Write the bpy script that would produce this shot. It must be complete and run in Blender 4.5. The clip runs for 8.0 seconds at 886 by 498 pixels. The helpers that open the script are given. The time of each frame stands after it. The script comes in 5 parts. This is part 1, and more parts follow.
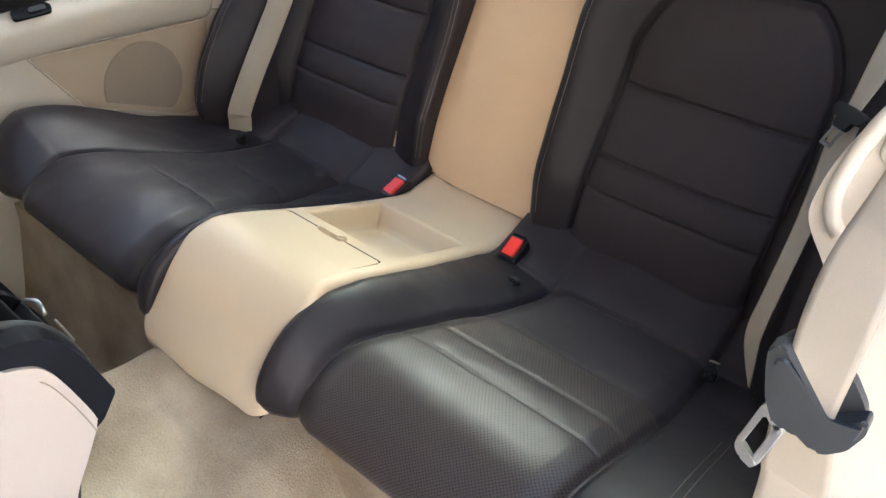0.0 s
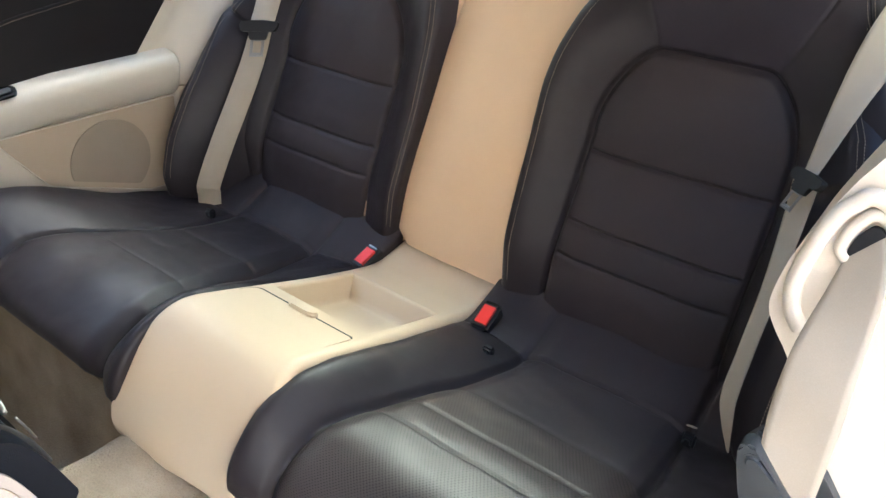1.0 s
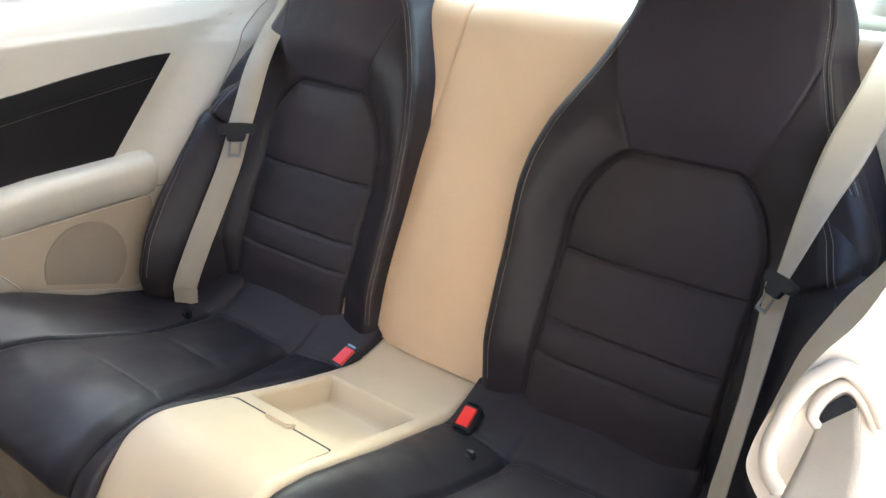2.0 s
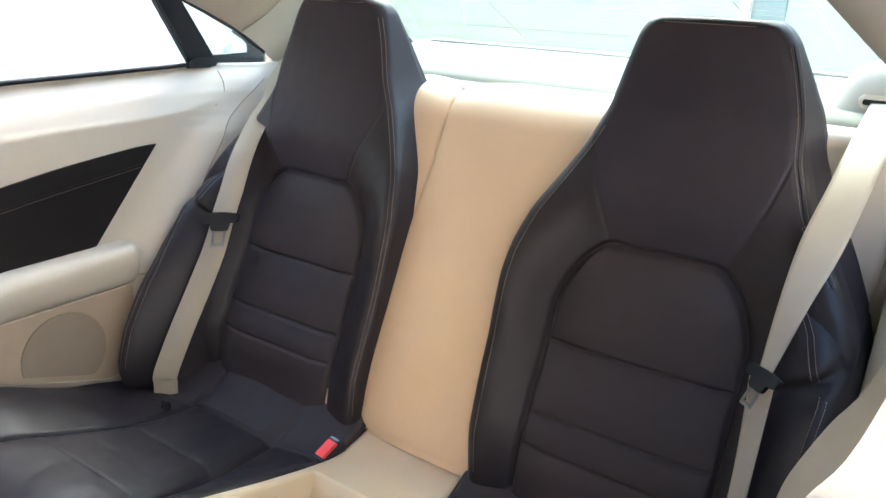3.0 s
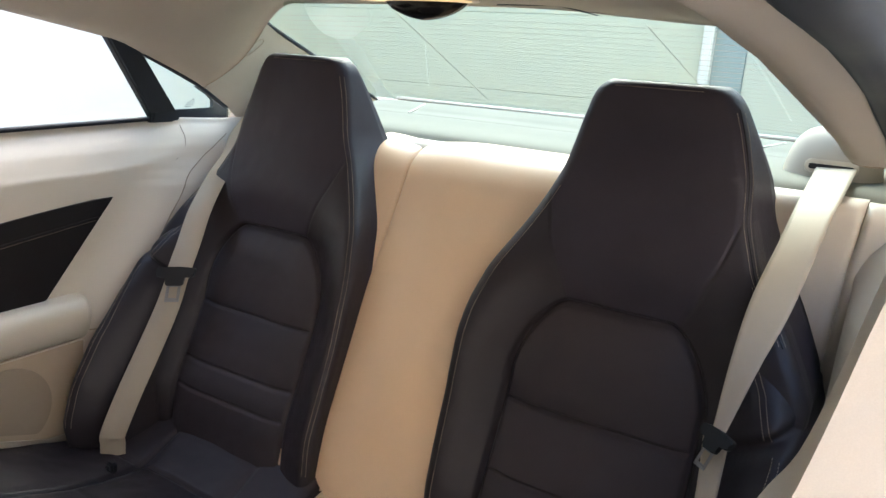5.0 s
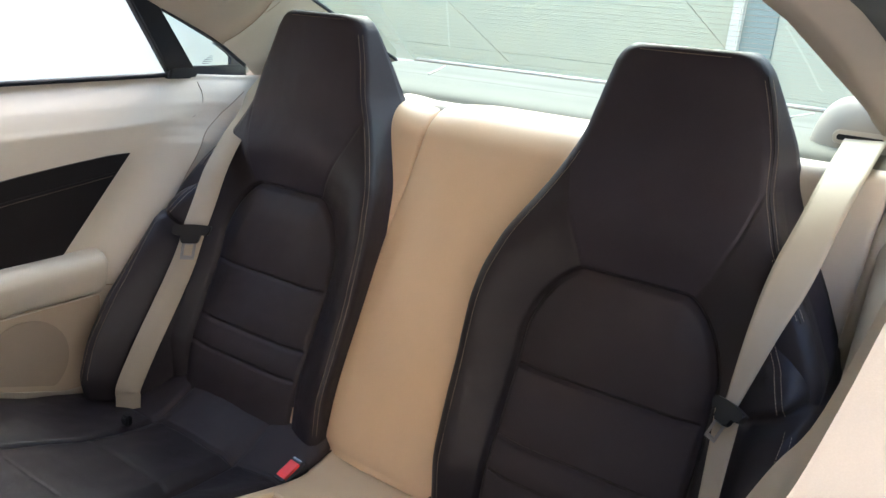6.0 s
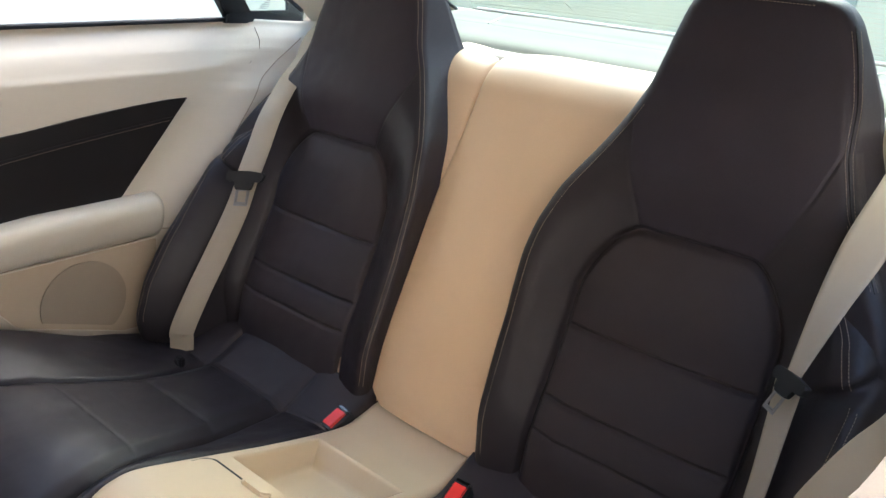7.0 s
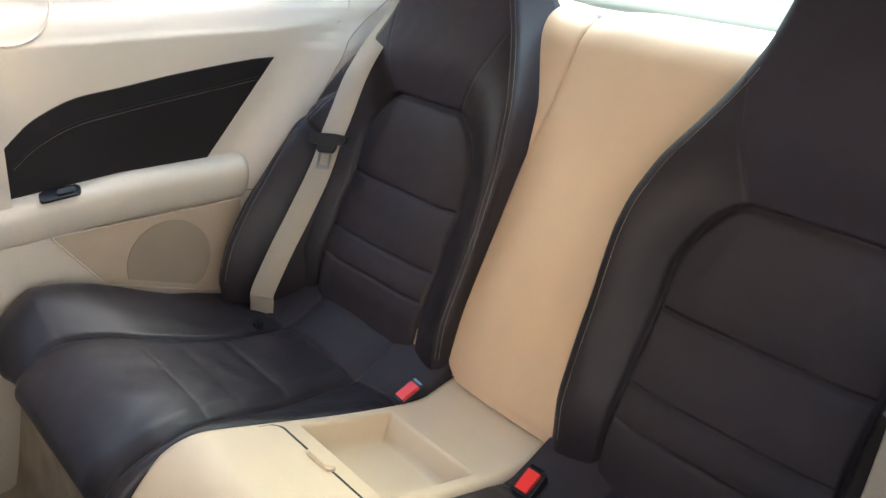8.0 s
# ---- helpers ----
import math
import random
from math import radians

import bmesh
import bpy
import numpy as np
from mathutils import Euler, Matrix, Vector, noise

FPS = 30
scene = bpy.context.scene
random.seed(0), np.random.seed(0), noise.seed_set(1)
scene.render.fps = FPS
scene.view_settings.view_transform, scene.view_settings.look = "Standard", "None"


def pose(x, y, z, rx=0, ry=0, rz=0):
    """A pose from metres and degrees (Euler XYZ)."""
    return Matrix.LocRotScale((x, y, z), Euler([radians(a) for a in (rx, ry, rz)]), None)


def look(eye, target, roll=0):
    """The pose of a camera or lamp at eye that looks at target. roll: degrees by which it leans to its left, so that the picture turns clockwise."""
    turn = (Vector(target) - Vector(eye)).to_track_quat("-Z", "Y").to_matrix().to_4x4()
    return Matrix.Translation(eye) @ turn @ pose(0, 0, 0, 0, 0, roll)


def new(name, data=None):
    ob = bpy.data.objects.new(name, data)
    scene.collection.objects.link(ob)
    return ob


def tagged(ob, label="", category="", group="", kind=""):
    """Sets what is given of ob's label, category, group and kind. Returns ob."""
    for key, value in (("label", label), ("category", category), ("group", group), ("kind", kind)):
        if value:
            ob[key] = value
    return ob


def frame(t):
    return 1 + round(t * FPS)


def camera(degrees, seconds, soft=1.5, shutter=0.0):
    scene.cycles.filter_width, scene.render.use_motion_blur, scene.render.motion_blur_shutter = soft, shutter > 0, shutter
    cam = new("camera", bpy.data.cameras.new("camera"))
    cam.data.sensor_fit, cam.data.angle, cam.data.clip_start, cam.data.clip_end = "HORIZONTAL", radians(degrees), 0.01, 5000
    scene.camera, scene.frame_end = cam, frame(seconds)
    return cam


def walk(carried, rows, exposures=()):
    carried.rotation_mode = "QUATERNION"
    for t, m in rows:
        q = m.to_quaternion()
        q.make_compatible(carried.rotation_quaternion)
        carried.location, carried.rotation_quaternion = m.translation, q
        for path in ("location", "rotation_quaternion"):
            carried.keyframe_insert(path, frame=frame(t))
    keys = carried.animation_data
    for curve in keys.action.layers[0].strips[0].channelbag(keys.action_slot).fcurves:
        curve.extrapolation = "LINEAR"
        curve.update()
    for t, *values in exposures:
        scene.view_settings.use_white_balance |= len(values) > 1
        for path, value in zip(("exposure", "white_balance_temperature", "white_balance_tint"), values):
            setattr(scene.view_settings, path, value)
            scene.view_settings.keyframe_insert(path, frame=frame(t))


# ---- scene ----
# stops, kelvin and tint over the clip
EXPOSURE = [(0.0, 3.24, 5850, 4), (1.5, 3.50, 5750, 3), (3.0, 3.42, 5800, 4), (3.5, 3.20, 5900, 5), (4.5, 2.79, 6050, 7), (6.5, 2.86, 6050, 8), (8.0, 3.26, 5950, 5)]
cam = camera(61.74, 8.0)
PATH = [
    (0, (0.6295, -0.9127, 1.0207), (0.0277, -0.1214, 0.3486), 4.72),
    (0.5, (0.6241, -0.9059, 1.0267), (0.0236, -0.0882, 0.3858), 4.14),
    (1, (0.6241, -0.8976, 1.0420), (0.0205, -0.0497, 0.4446), 3.66),
    (1.5, (0.6186, -0.8865, 1.0608), (0.0101, -0.0086, 0.5139), 3.30),
    (3, (0.6069, -0.8692, 1.1147), (-0.0140, 0.0805, 0.7243), 2.84),
    (3.5, (0.6048, -0.8675, 1.1149), (-0.0138, 0.1041, 0.7783), 2.98),
    (4, (0.6075, -0.8637, 1.1157), (-0.0028, 0.1242, 0.8129), 3.14),
    (4.5, (0.6209, -0.8596, 1.1175), (0.0192, 0.1366, 0.8251), 3.46),
    (6, (0.6206, -0.8434, 1.1119), (0.0087, 0.1250, 0.7545), 5.06),
    (6.5, (0.6283, -0.8364, 1.1091), (-0.0019, 0.1051, 0.7135), 5.47),
    (7, (0.6113, -0.8226, 1.0993), (-0.0529, 0.0794, 0.6690), 5.75),
    (7.5, (0.5858, -0.8024, 1.0841), (-0.1207, 0.0484, 0.6183), 5.69),
    (8, (0.5878, -0.7659, 1.0780), (-0.1728, 0.0240, 0.5905), 5.18),
]
walk(cam, [(t, look(eye, target, roll)) for t, eye, target, roll in PATH], EXPOSURE)

# light levels
SKY, SUN, LAMP_GLOW = 0.24, 0.17, 0.12

# ---------------------------------------------------------------- light
world = bpy.data.worlds.new("daylight")
scene.world = world
world.use_nodes = True
wn, wl = world.node_tree.nodes, world.node_tree.links
sky = wn.new("ShaderNodeTexSky")
sky.sky_type, sky.sun_disc = "NISHITA", False
sky.sun_elevation, sky.sun_rotation = radians(44.6), radians(-23.2)
sky.altitude, sky.dust_density, sky.ozone_density = 100, 3.5, 1.0
wl.new(sky.outputs[0], wn["Background"].inputs[0])
wn["Background"].inputs[1].default_value = SKY

sun = new("sun", bpy.data.lights.new("sun", "SUN"))
sun.data.energy, sun.data.angle, sun.data.color = SUN, radians(50), (1.0, 0.985, 0.965)
sun.matrix_world = look((-2.4, 5.6, 6.0), (0, 0, 0))


# ---------------------------------------------------------------- materials
def nodes_of(name, rough, metal=0.0, spec=0.5, coat=0.0):
    m = bpy.data.materials.new(name)
    m.use_nodes = True
    p = m.node_tree.nodes["Principled BSDF"]
    p.inputs["Roughness"].default_value = rough
    p.inputs["Metallic"].default_value = metal
    p.inputs["Specular IOR Level"].default_value = spec
    p.inputs["Coat Weight"].default_value = coat
    return m, m.node_tree.nodes, m.node_tree.links, p


def surface(name, dark, light, rough, grain=900.0, relief=0.15, patch=6.0, metal=0.0, spec=0.5, rough_var=0.08, grain_kind="voronoi", dist=0.0004, crease=0.0):
    """Two colours mixed by soft patches and fine grain, with grain relief."""
    m, n, l, p = nodes_of(name, rough, metal, spec)
    co = n.new("ShaderNodeTexCoord")
    big = n.new("ShaderNodeTexNoise"); big.inputs["Scale"].default_value = patch; big.inputs["Detail"].default_value = 5
    if grain_kind == "voronoi":
        fine = n.new("ShaderNodeTexVoronoi"); fine.inputs["Scale"].default_value = grain
        fine_out = fine.outputs["Distance"]
    else:
        fine = n.new("ShaderNodeTexNoise"); fine.inputs["Scale"].default_value = grain; fine.inputs["Detail"].default_value = 3
        fine_out = fine.outputs["Fac"]
    for t in (big, fine):
        l.new(co.outputs["Object"], t.inputs["Vector"])
    mixf = n.new("ShaderNodeMath"); mixf.operation = "MULTIPLY_ADD"
    l.new(fine_out, mixf.inputs[0]); mixf.inputs[1].default_value = 0.3
    l.new(big.outputs["Fac"], mixf.inputs[2])
    ramp = n.new("ShaderNodeValToRGB")
    ramp.color_ramp.elements[0].position, ramp.color_ramp.elements[1].position = 0.3, 0.85
    ramp.color_ramp.elements[0].color, ramp.color_ramp.elements[1].color = (*dark, 1), (*light, 1)
    l.new(mixf.outputs[0], ramp.inputs[0]); l.new(ramp.outputs[0], p.inputs["Base Color"])
    rv = n.new("ShaderNodeMapRange"); l.new(big.outputs["Fac"], rv.inputs[0])
    rv.inputs[3].default_value, rv.inputs[4].default_value = rough - rough_var, rough + rough_var
    l.new(rv.outputs[0], p.inputs["Roughness"])
    bump = n.new("ShaderNodeBump"); bump.inputs["Strength"].default_value = relief; bump.inputs["Distance"].default_value = dist
    l.new(fine_out, bump.inputs["Height"]); l.new(bump.outputs[0], p.inputs["Normal"])
    if crease:
        fold = n.new("ShaderNodeTexNoise"); fold.inputs["Scale"].default_value = 55; fold.inputs["Detail"].default_value = 6
        fold.inputs["Distortion"].default_value = 0.6
        l.new(co.outputs["Object"], fold.inputs["Vector"])
        soft = n.new("ShaderNodeBump"); soft.inputs["Strength"].default_value = 0.35 * crease; soft.inputs["Distance"].default_value = 0.0016
        l.new(fold.outputs["Fac"], soft.inputs["Height"]); l.new(soft.outputs[0], bump.inputs["Normal"])
    return m


# DARK, INSERT, MATTE: one seat leather, toned lighter or darker as light falls
DARK = surface("dark_leather", (0.0170, 0.0137, 0.0160), (0.0258, 0.0210, 0.0242), 0.43, 1100, 0.35, 7, spec=0.29, crease=0.8)
INSERT = surface("lightened_insert_leather", (0.0278, 0.0222, 0.0244), (0.0403, 0.0324, 0.0354), 0.54, 1000, 0.4, 9, spec=0.24, crease=0.5)
INSET = surface("black_trim_leather", (0.0085, 0.0070, 0.0076), (0.0140, 0.0117, 0.0124), 0.46, 1000, 0.35, 9, spec=0.25)
MATTE = surface("matte_dark_leather", (0.0238, 0.0196, 0.0256), (0.0355, 0.0296, 0.0380), 0.52, 1000, 0.4, 9, spec=0.22, crease=0.5)
CREAM = surface("cream_leather", (0.615, 0.428, 0.268), (0.685, 0.490, 0.318), 0.40, 900, 0.14, 5)
PLASTIC = surface("cream_soft_plastic", (0.56, 0.50, 0.41), (0.63, 0.565, 0.47), 0.52, 1400, 0.18, 4)
CONSOLE = surface("beige_console_plastic", (0.55, 0.428, 0.285), (0.61, 0.482, 0.333), 0.45, 1500, 0.12, 4)
PANEL = surface("pale_panel_leather", (0.44, 0.385, 0.345), (0.50, 0.44, 0.40), 0.5, 1000, 0.3, 5, spec=0.35)
LINER = surface("headliner_cloth", (0.41, 0.36, 0.295), (0.48, 0.425, 0.35), 0.9, 1300, 0.3, 5, spec=0.2, grain_kind="noise")
CARPET = surface("beige_carpet", (0.20, 0.150, 0.098), (0.48, 0.395, 0.285), 0.97, 420, 0.9, 9, spec=0.1, grain_kind="noise", dist=0.0035)
SHELF = surface("shelf_cloth", (0.165, 0.160, 0.130), (0.205, 0.198, 0.161), 0.9, 1300, 0.3, 5, spec=0.2, grain_kind="noise")
GRILLE = surface("speaker_cloth", (0.42, 0.335, 0.24), (0.48, 0.39, 0.29), 0.8, 1600, 0.5, 6, spec=0.2)
MESH_DARK = surface("speaker_mesh", (0.30, 0.245, 0.185), (0.355, 0.296, 0.226), 0.75, 1800, 0.6, 6, spec=0.2)
BLACK = surface("black_plastic", (0.005, 0.0055, 0.007), (0.009, 0.0095, 0.012), 0.42, 1500, 0.12, 8, spec=0.35)
GLOSSY = surface("piano_black", (0.006, 0.006, 0.007), (0.009, 0.009, 0.010), 0.12, 600, 0.02, 8, rough_var=0.03)
RUBBER = surface("black_rubber_seal", (0.0065, 0.0085, 0.0135), (0.0115, 0.0145, 0.0215), 0.55, 900, 0.2, 8, spec=0.35)
GREY = surface("grey_plastic", (0.026, 0.028, 0.030), (0.038, 0.041, 0.043), 0.42, 1200, 0.2, 8)
RED = surface("red_plastic", (0.75, 0.016, 0.012), (0.86, 0.026, 0.020), 0.42, 800, 0.05, 20)
STEEL = surface("plain_steel", (0.20, 0.20, 0.205), (0.30, 0.30, 0.305), 0.38, 900, 0.05, 30, metal=1.0)
CHROME = surface("brushed_steel", (0.42, 0.42, 0.41), (0.56, 0.55, 0.54), 0.33, 900, 0.05, 30, metal=1.0)
THREAD = surface("pale_thread", (0.26, 0.20, 0.15), (0.36, 0.29, 0.225), 0.7, 3000, 0.1, 40)
WALL = surface("cream_painted_wall", (0.78, 0.725, 0.62), (0.83, 0.775, 0.665), 0.8, 30, 0.2, 1.2, grain_kind="noise", dist=0.002)
SHUTTER = surface("pale_panel", (0.54, 0.52, 0.375), (0.58, 0.56, 0.405), 0.6, 60, 0.1, 0.7, grain_kind="noise")
# PALE and DIM: unseen walls, coloured for the light they throw into the car
PALE = surface("warm_wall", (0.76, 0.685, 0.585), (0.82, 0.74, 0.635), 0.85, 30, 0.3, 1.0, grain_kind="noise", dist=0.002)
DIM = surface("grey_brown_wall", (0.48, 0.405, 0.325), (0.55, 0.47, 0.38), 0.85, 30, 0.3, 1.0, grain_kind="noise", dist=0.002)
SAND = surface("sand_plaster", (0.50, 0.495, 0.385), (0.57, 0.56, 0.44), 0.8, 30, 0.3, 1.0, grain_kind="noise", dist=0.002)
DOORGREY = surface("grey_green_door", (0.22, 0.27, 0.26), (0.28, 0.33, 0.315), 0.5, 60, 0.1, 0.8, grain_kind="noise")
CONCRETE = surface("concrete_ground", (0.30, 0.29, 0.27), (0.40, 0.39, 0.37), 0.85, 40, 0.5, 0.8, grain_kind="noise", dist=0.003)


def perforated():
    """Dark leather with a regular field of small punched holes."""
    m, n, l, p = nodes_of("perforated_leather", 0.45)
    co = n.new("ShaderNodeTexCoord")
    sep = n.new("ShaderNodeSeparateXYZ"); l.new(co.outputs["Object"], sep.inputs[0])

    def calc(op, a, b=None):
        k = n.new("ShaderNodeMath"); k.operation = op
        for i, v in enumerate((a, b)):
            if v is None:
                continue
            if isinstance(v, (int, float)):
                k.inputs[i].default_value = v
            else:
                l.new(v, k.inputs[i])
        return k.outputs[0]
    pitch = 0.0045
    row = calc("DIVIDE", calc("ADD", sep.outputs[1], calc("MULTIPLY", sep.outputs[2], 0.9)), pitch * 0.66)
    shift = calc("MULTIPLY", calc("MODULO", calc("FLOOR", calc("ADD", row, 1000.0)), 2.0), 0.5)
    col = calc("ADD", calc("DIVIDE", sep.outputs[0], pitch), shift)
    fx = calc("SUBTRACT", calc("FRACT", calc("ADD", col, 1000.0)), 0.5)
    fy = calc("SUBTRACT", calc("FRACT", calc("ADD", row, 1000.0)), 0.5)
    d = calc("SQRT", calc("ADD", calc("MULTIPLY", fx, fx), calc("MULTIPLY", fy, fy)))
    hole = calc("LESS_THAN", d, 0.20)
    noise_t = n.new("ShaderNodeTexNoise"); noise_t.inputs["Scale"].default_value = 7; noise_t.inputs["Detail"].default_value = 5
    l.new(co.outputs["Object"], noise_t.inputs["Vector"])
    ramp = n.new("ShaderNodeValToRGB")
    # browns raised for the warm light on the near cushion
    ramp.color_ramp.elements[0].color, ramp.color_ramp.elements[1].color = (0.0360, 0.0272, 0.0262, 1), (0.0500, 0.0380, 0.0364, 1)
    l.new(noise_t.outputs["Fac"], ramp.inputs[0])
    mix = n.new("ShaderNodeMix"); mix.data_type = "RGBA"
    l.new(hole, mix.inputs[0]); l.new(ramp.outputs[0], mix.inputs[6]); mix.inputs[7].default_value = (0.003, 0.003, 0.003, 1)
    l.new(mix.outputs[2], p.inputs["Base Color"])
    l.new(calc("MULTIPLY", calc("SUBTRACT", 1.0, calc("MULTIPLY", hole, 0.8)), 0.46), p.inputs["Specular IOR Level"])
    grain = n.new("ShaderNodeTexVoronoi"); grain.inputs["Scale"].default_value = 1100
    l.new(co.outputs["Object"], grain.inputs["Vector"])
    h = calc("SUBTRACT", calc("MULTIPLY", grain.outputs["Distance"], 0.2), hole)
    bump = n.new("ShaderNodeBump"); bump.inputs["Strength"].default_value = 0.35; bump.inputs["Distance"].default_value = 0.0006
    l.new(h, bump.inputs["Height"]); l.new(bump.outputs[0], p.inputs["Normal"])
    return m


NAVY = surface("blue_black_leather", (0.0042, 0.0052, 0.0088), (0.0080, 0.0095, 0.0145), 0.46, 1000, 0.35, 12, spec=0.18)
PERF = perforated()


def webbing(name, dark, light):
    """Woven belt: fine ribs along and across the strap."""
    m = surface(name, dark, light, 0.6, 1500, 0.2, 12, spec=0.35)
    n, l = m.node_tree.nodes, m.node_tree.links
    wave = n.new("ShaderNodeTexWave"); wave.inputs["Scale"].default_value = 420; wave.bands_direction = "DIAGONAL"
    co = n.new("ShaderNodeTexCoord"); l.new(co.outputs["Object"], wave.inputs["Vector"])
    bump = n.new("ShaderNodeBump"); bump.inputs["Strength"].default_value = 0.08; bump.inputs["Distance"].default_value = 0.0003
    l.new(wave.outputs["Fac"], bump.inputs["Height"]); l.new(bump.outputs[0], n["Principled BSDF"].inputs["Normal"])
    return m


BELT = webbing("beige_webbing", (0.335, 0.286, 0.218), (0.388, 0.334, 0.261))

def pane_glass(name, tint):
    """A thin sheet of tinted glass: it lets light straight through and mirrors a little, more so at a slant."""
    m = bpy.data.materials.new(name)
    m.use_nodes = True
    n, l = m.node_tree.nodes, m.node_tree.links
    n.remove(n["Principled BSDF"])
    clear = n.new("ShaderNodeBsdfTransparent"); clear.inputs[0].default_value = (*tint, 1)
    gloss = n.new("ShaderNodeBsdfGlossy"); gloss.inputs["Roughness"].default_value = 0.0
    slant = n.new("ShaderNodeLayerWeight"); slant.inputs[0].default_value = 0.5
    p4 = n.new("ShaderNodeMath"); p4.operation = "POWER"; p4.inputs[1].default_value = 4.0
    l.new(slant.outputs["Facing"], p4.inputs[0])
    amount = n.new("ShaderNodeMath"); amount.operation = "MULTIPLY_ADD"
    amount.inputs[1].default_value, amount.inputs[2].default_value = 0.5, 0.04
    l.new(p4.outputs[0], amount.inputs[0])
    mix = n.new("ShaderNodeMixShader")
    l.new(amount.outputs[0], mix.inputs[0]); l.new(clear.outputs[0], mix.inputs[1]); l.new(gloss.outputs[0], mix.inputs[2])
    l.new(mix.outputs[0], n["Material Output"].inputs["Surface"])
    return m


GLASS = pane_glass("green_tinted_glass", (0.625, 0.735, 0.69))
DOOR_GLASS = pane_glass("clear_door_glass", (0.86, 0.88, 0.85))
LAMP, _, _, lp = nodes_of("lamp_lens", 0.3)
lp.inputs["Base Color"].default_value = (0.9, 0.75, 0.5, 1)
lp.inputs["Emission Color"].default_value = (1.0, 0.62, 0.28, 1)
lp.inputs["Emission Strength"].default_value = LAMP_GLOW


# ---------------------------------------------------------------- building tools
def thing(name, label, category, at=(0, 0, 0), group="", kind=""):
    ob = new(name)
    ob.location = at
    ob.empty_display_size = 0.05
    bpy.context.view_layer.update()
    return tagged(ob, label, category, group, kind)


def mesh_part(name, verts, faces, material, parent=None, label="", smooth=True, crisp=0):
    d = bpy.data.meshes.new(name)
    d.from_pydata([tuple(map(float, v)) for v in verts], [], [tuple(map(int, f)) for f in faces])
    d.materials.append(material)
    if smooth:
        d.polygons.foreach_set("use_smooth", [True] * len(d.polygons))
    d.update()
    if crisp:
        d.set_sharp_from_angle(angle=radians(crisp))
    ob = new(name, d)
    if parent is not None:
        ob.parent = parent
        if parent.data is None:
            ob.matrix_parent_inverse = Matrix.Translation(-parent.location)
    if label:
        ob["label"] = label
    return ob


def part(name, bm, material, parent=None, label="", smooth=True):
    bmesh.ops.recalc_face_normals(bm, faces=bm.faces)
    vs = [v.co.copy() for v in bm.verts]
    bm.verts.index_update()
    fs = [[v.index for v in f.verts] for f in bm.faces]
    bm.free()
    return mesh_part(name, vs, fs, material, parent, label, smooth, 28)


def smooth_table(xs, ys, width=0.0):
    """A lookup through a table, rounded over the given width."""
    xs, ys = np.array(xs, float), np.array(ys, float)
    o = np.argsort(xs)
    xs, ys = xs[o], ys[o]
    g = np.linspace(xs[0], xs[-1], 600)
    v = np.interp(g, xs, ys)
    if width > 0:
        step = g[1] - g[0]
        k = np.exp(-0.5 * (np.arange(-150, 151) * step / width) ** 2)
        k /= k.sum()
        pad = np.concatenate([2 * v[0] - v[150:0:-1], v, 2 * v[-1] - v[-2:-152:-1]])
        v = np.convolve(pad, k, "valid")
    return lambda t: np.interp(t, g, v)


def grid_faces(nu, nv, wrap=False, offset=0):
    f = []
    for i in range(nu - 1):
        for j in range(nv if wrap else nv - 1):
            k = (j + 1) % nv
            f.append((offset + i * nv + j, offset + i * nv + k, offset + (i + 1) * nv + k, offset + (i + 1) * nv + j))
    return f


def grid_normals(P, faces):
    flat, f = P.reshape(-1, 3), np.array(faces)
    n = np.cross(flat[f[:, 2]] - flat[f[:, 0]], flat[f[:, 3]] - flat[f[:, 1]])
    out = np.zeros_like(flat)
    for k in range(4):
        np.add.at(out, f[:, k], n)
    return out / (np.linalg.norm(out, axis=1, keepdims=True) + 1e-12)


def sub_mesh(name, P, faces, keep, material, parent, label="", normals=None):
    """The kept faces of a grid as a mesh of their own, shaded as one with the rest."""
    sel = np.array(faces)[np.array(keep, bool)]
    used, back = np.unique(sel, return_inverse=True)
    ob = mesh_part(name, P.reshape(-1, 3)[used], back.reshape(sel.shape), material, parent, label)
    if normals is not None:
        ob.data.normals_split_custom_set_from_vertices([tuple(v) for v in normals[used]])
    return ob


def catmull(points, count):
    p = np.array(points, float)
    p = np.vstack([2 * p[0] - p[1], p, 2 * p[-1] - p[-2]])
    n = len(p) - 3
    out = []
    for t in np.linspace(0, n - 1e-9, count):
        i = int(t); s = t - i
        a, b, c, d = p[i:i + 4]
        out.append(0.5 * ((2 * b) + (c - a) * s + (2 * a - 5 * b + 4 * c - d) * s * s + (3 * b - a - 3 * c + d) * s ** 3))
    return np.array(out)


def sweep(name, path, ring, up, material, parent=None, label="", closed=False):
    """A ring of (side, up) offsets carried along a path."""
    path = np.array(path, float)
    tan = np.gradient(path, axis=0)
    if closed:
        tan = np.roll(path, -1, 0) - np.roll(path, 1, 0)
    tan /= np.linalg.norm(tan, axis=1, keepdims=True) + 1e-12
    ups = np.broadcast_to(np.array(up, float), path.shape)
    side = np.cross(tan, ups); side /= np.linalg.norm(side, axis=1, keepdims=True) + 1e-12
    top = np.cross(side, tan)
    ring = np.array(ring, float)
    P = path[:, None] + side[:, None] * ring[None, :, :1] + top[:, None] * ring[None, :, 1:]
    nu, nv = P.shape[:2]
    faces = grid_faces(nu, nv, True)
    if closed:
        faces += [((nu - 1) * nv + j, (nu - 1) * nv + (j + 1) % nv, (j + 1) % nv, j) for j in range(nv)]
    else:
        faces += [tuple(range(nv))[::-1], tuple((nu - 1) * nv + j for j in range(nv))]
    return mesh_part(name, P.reshape(-1, 3), faces, material, parent, label)


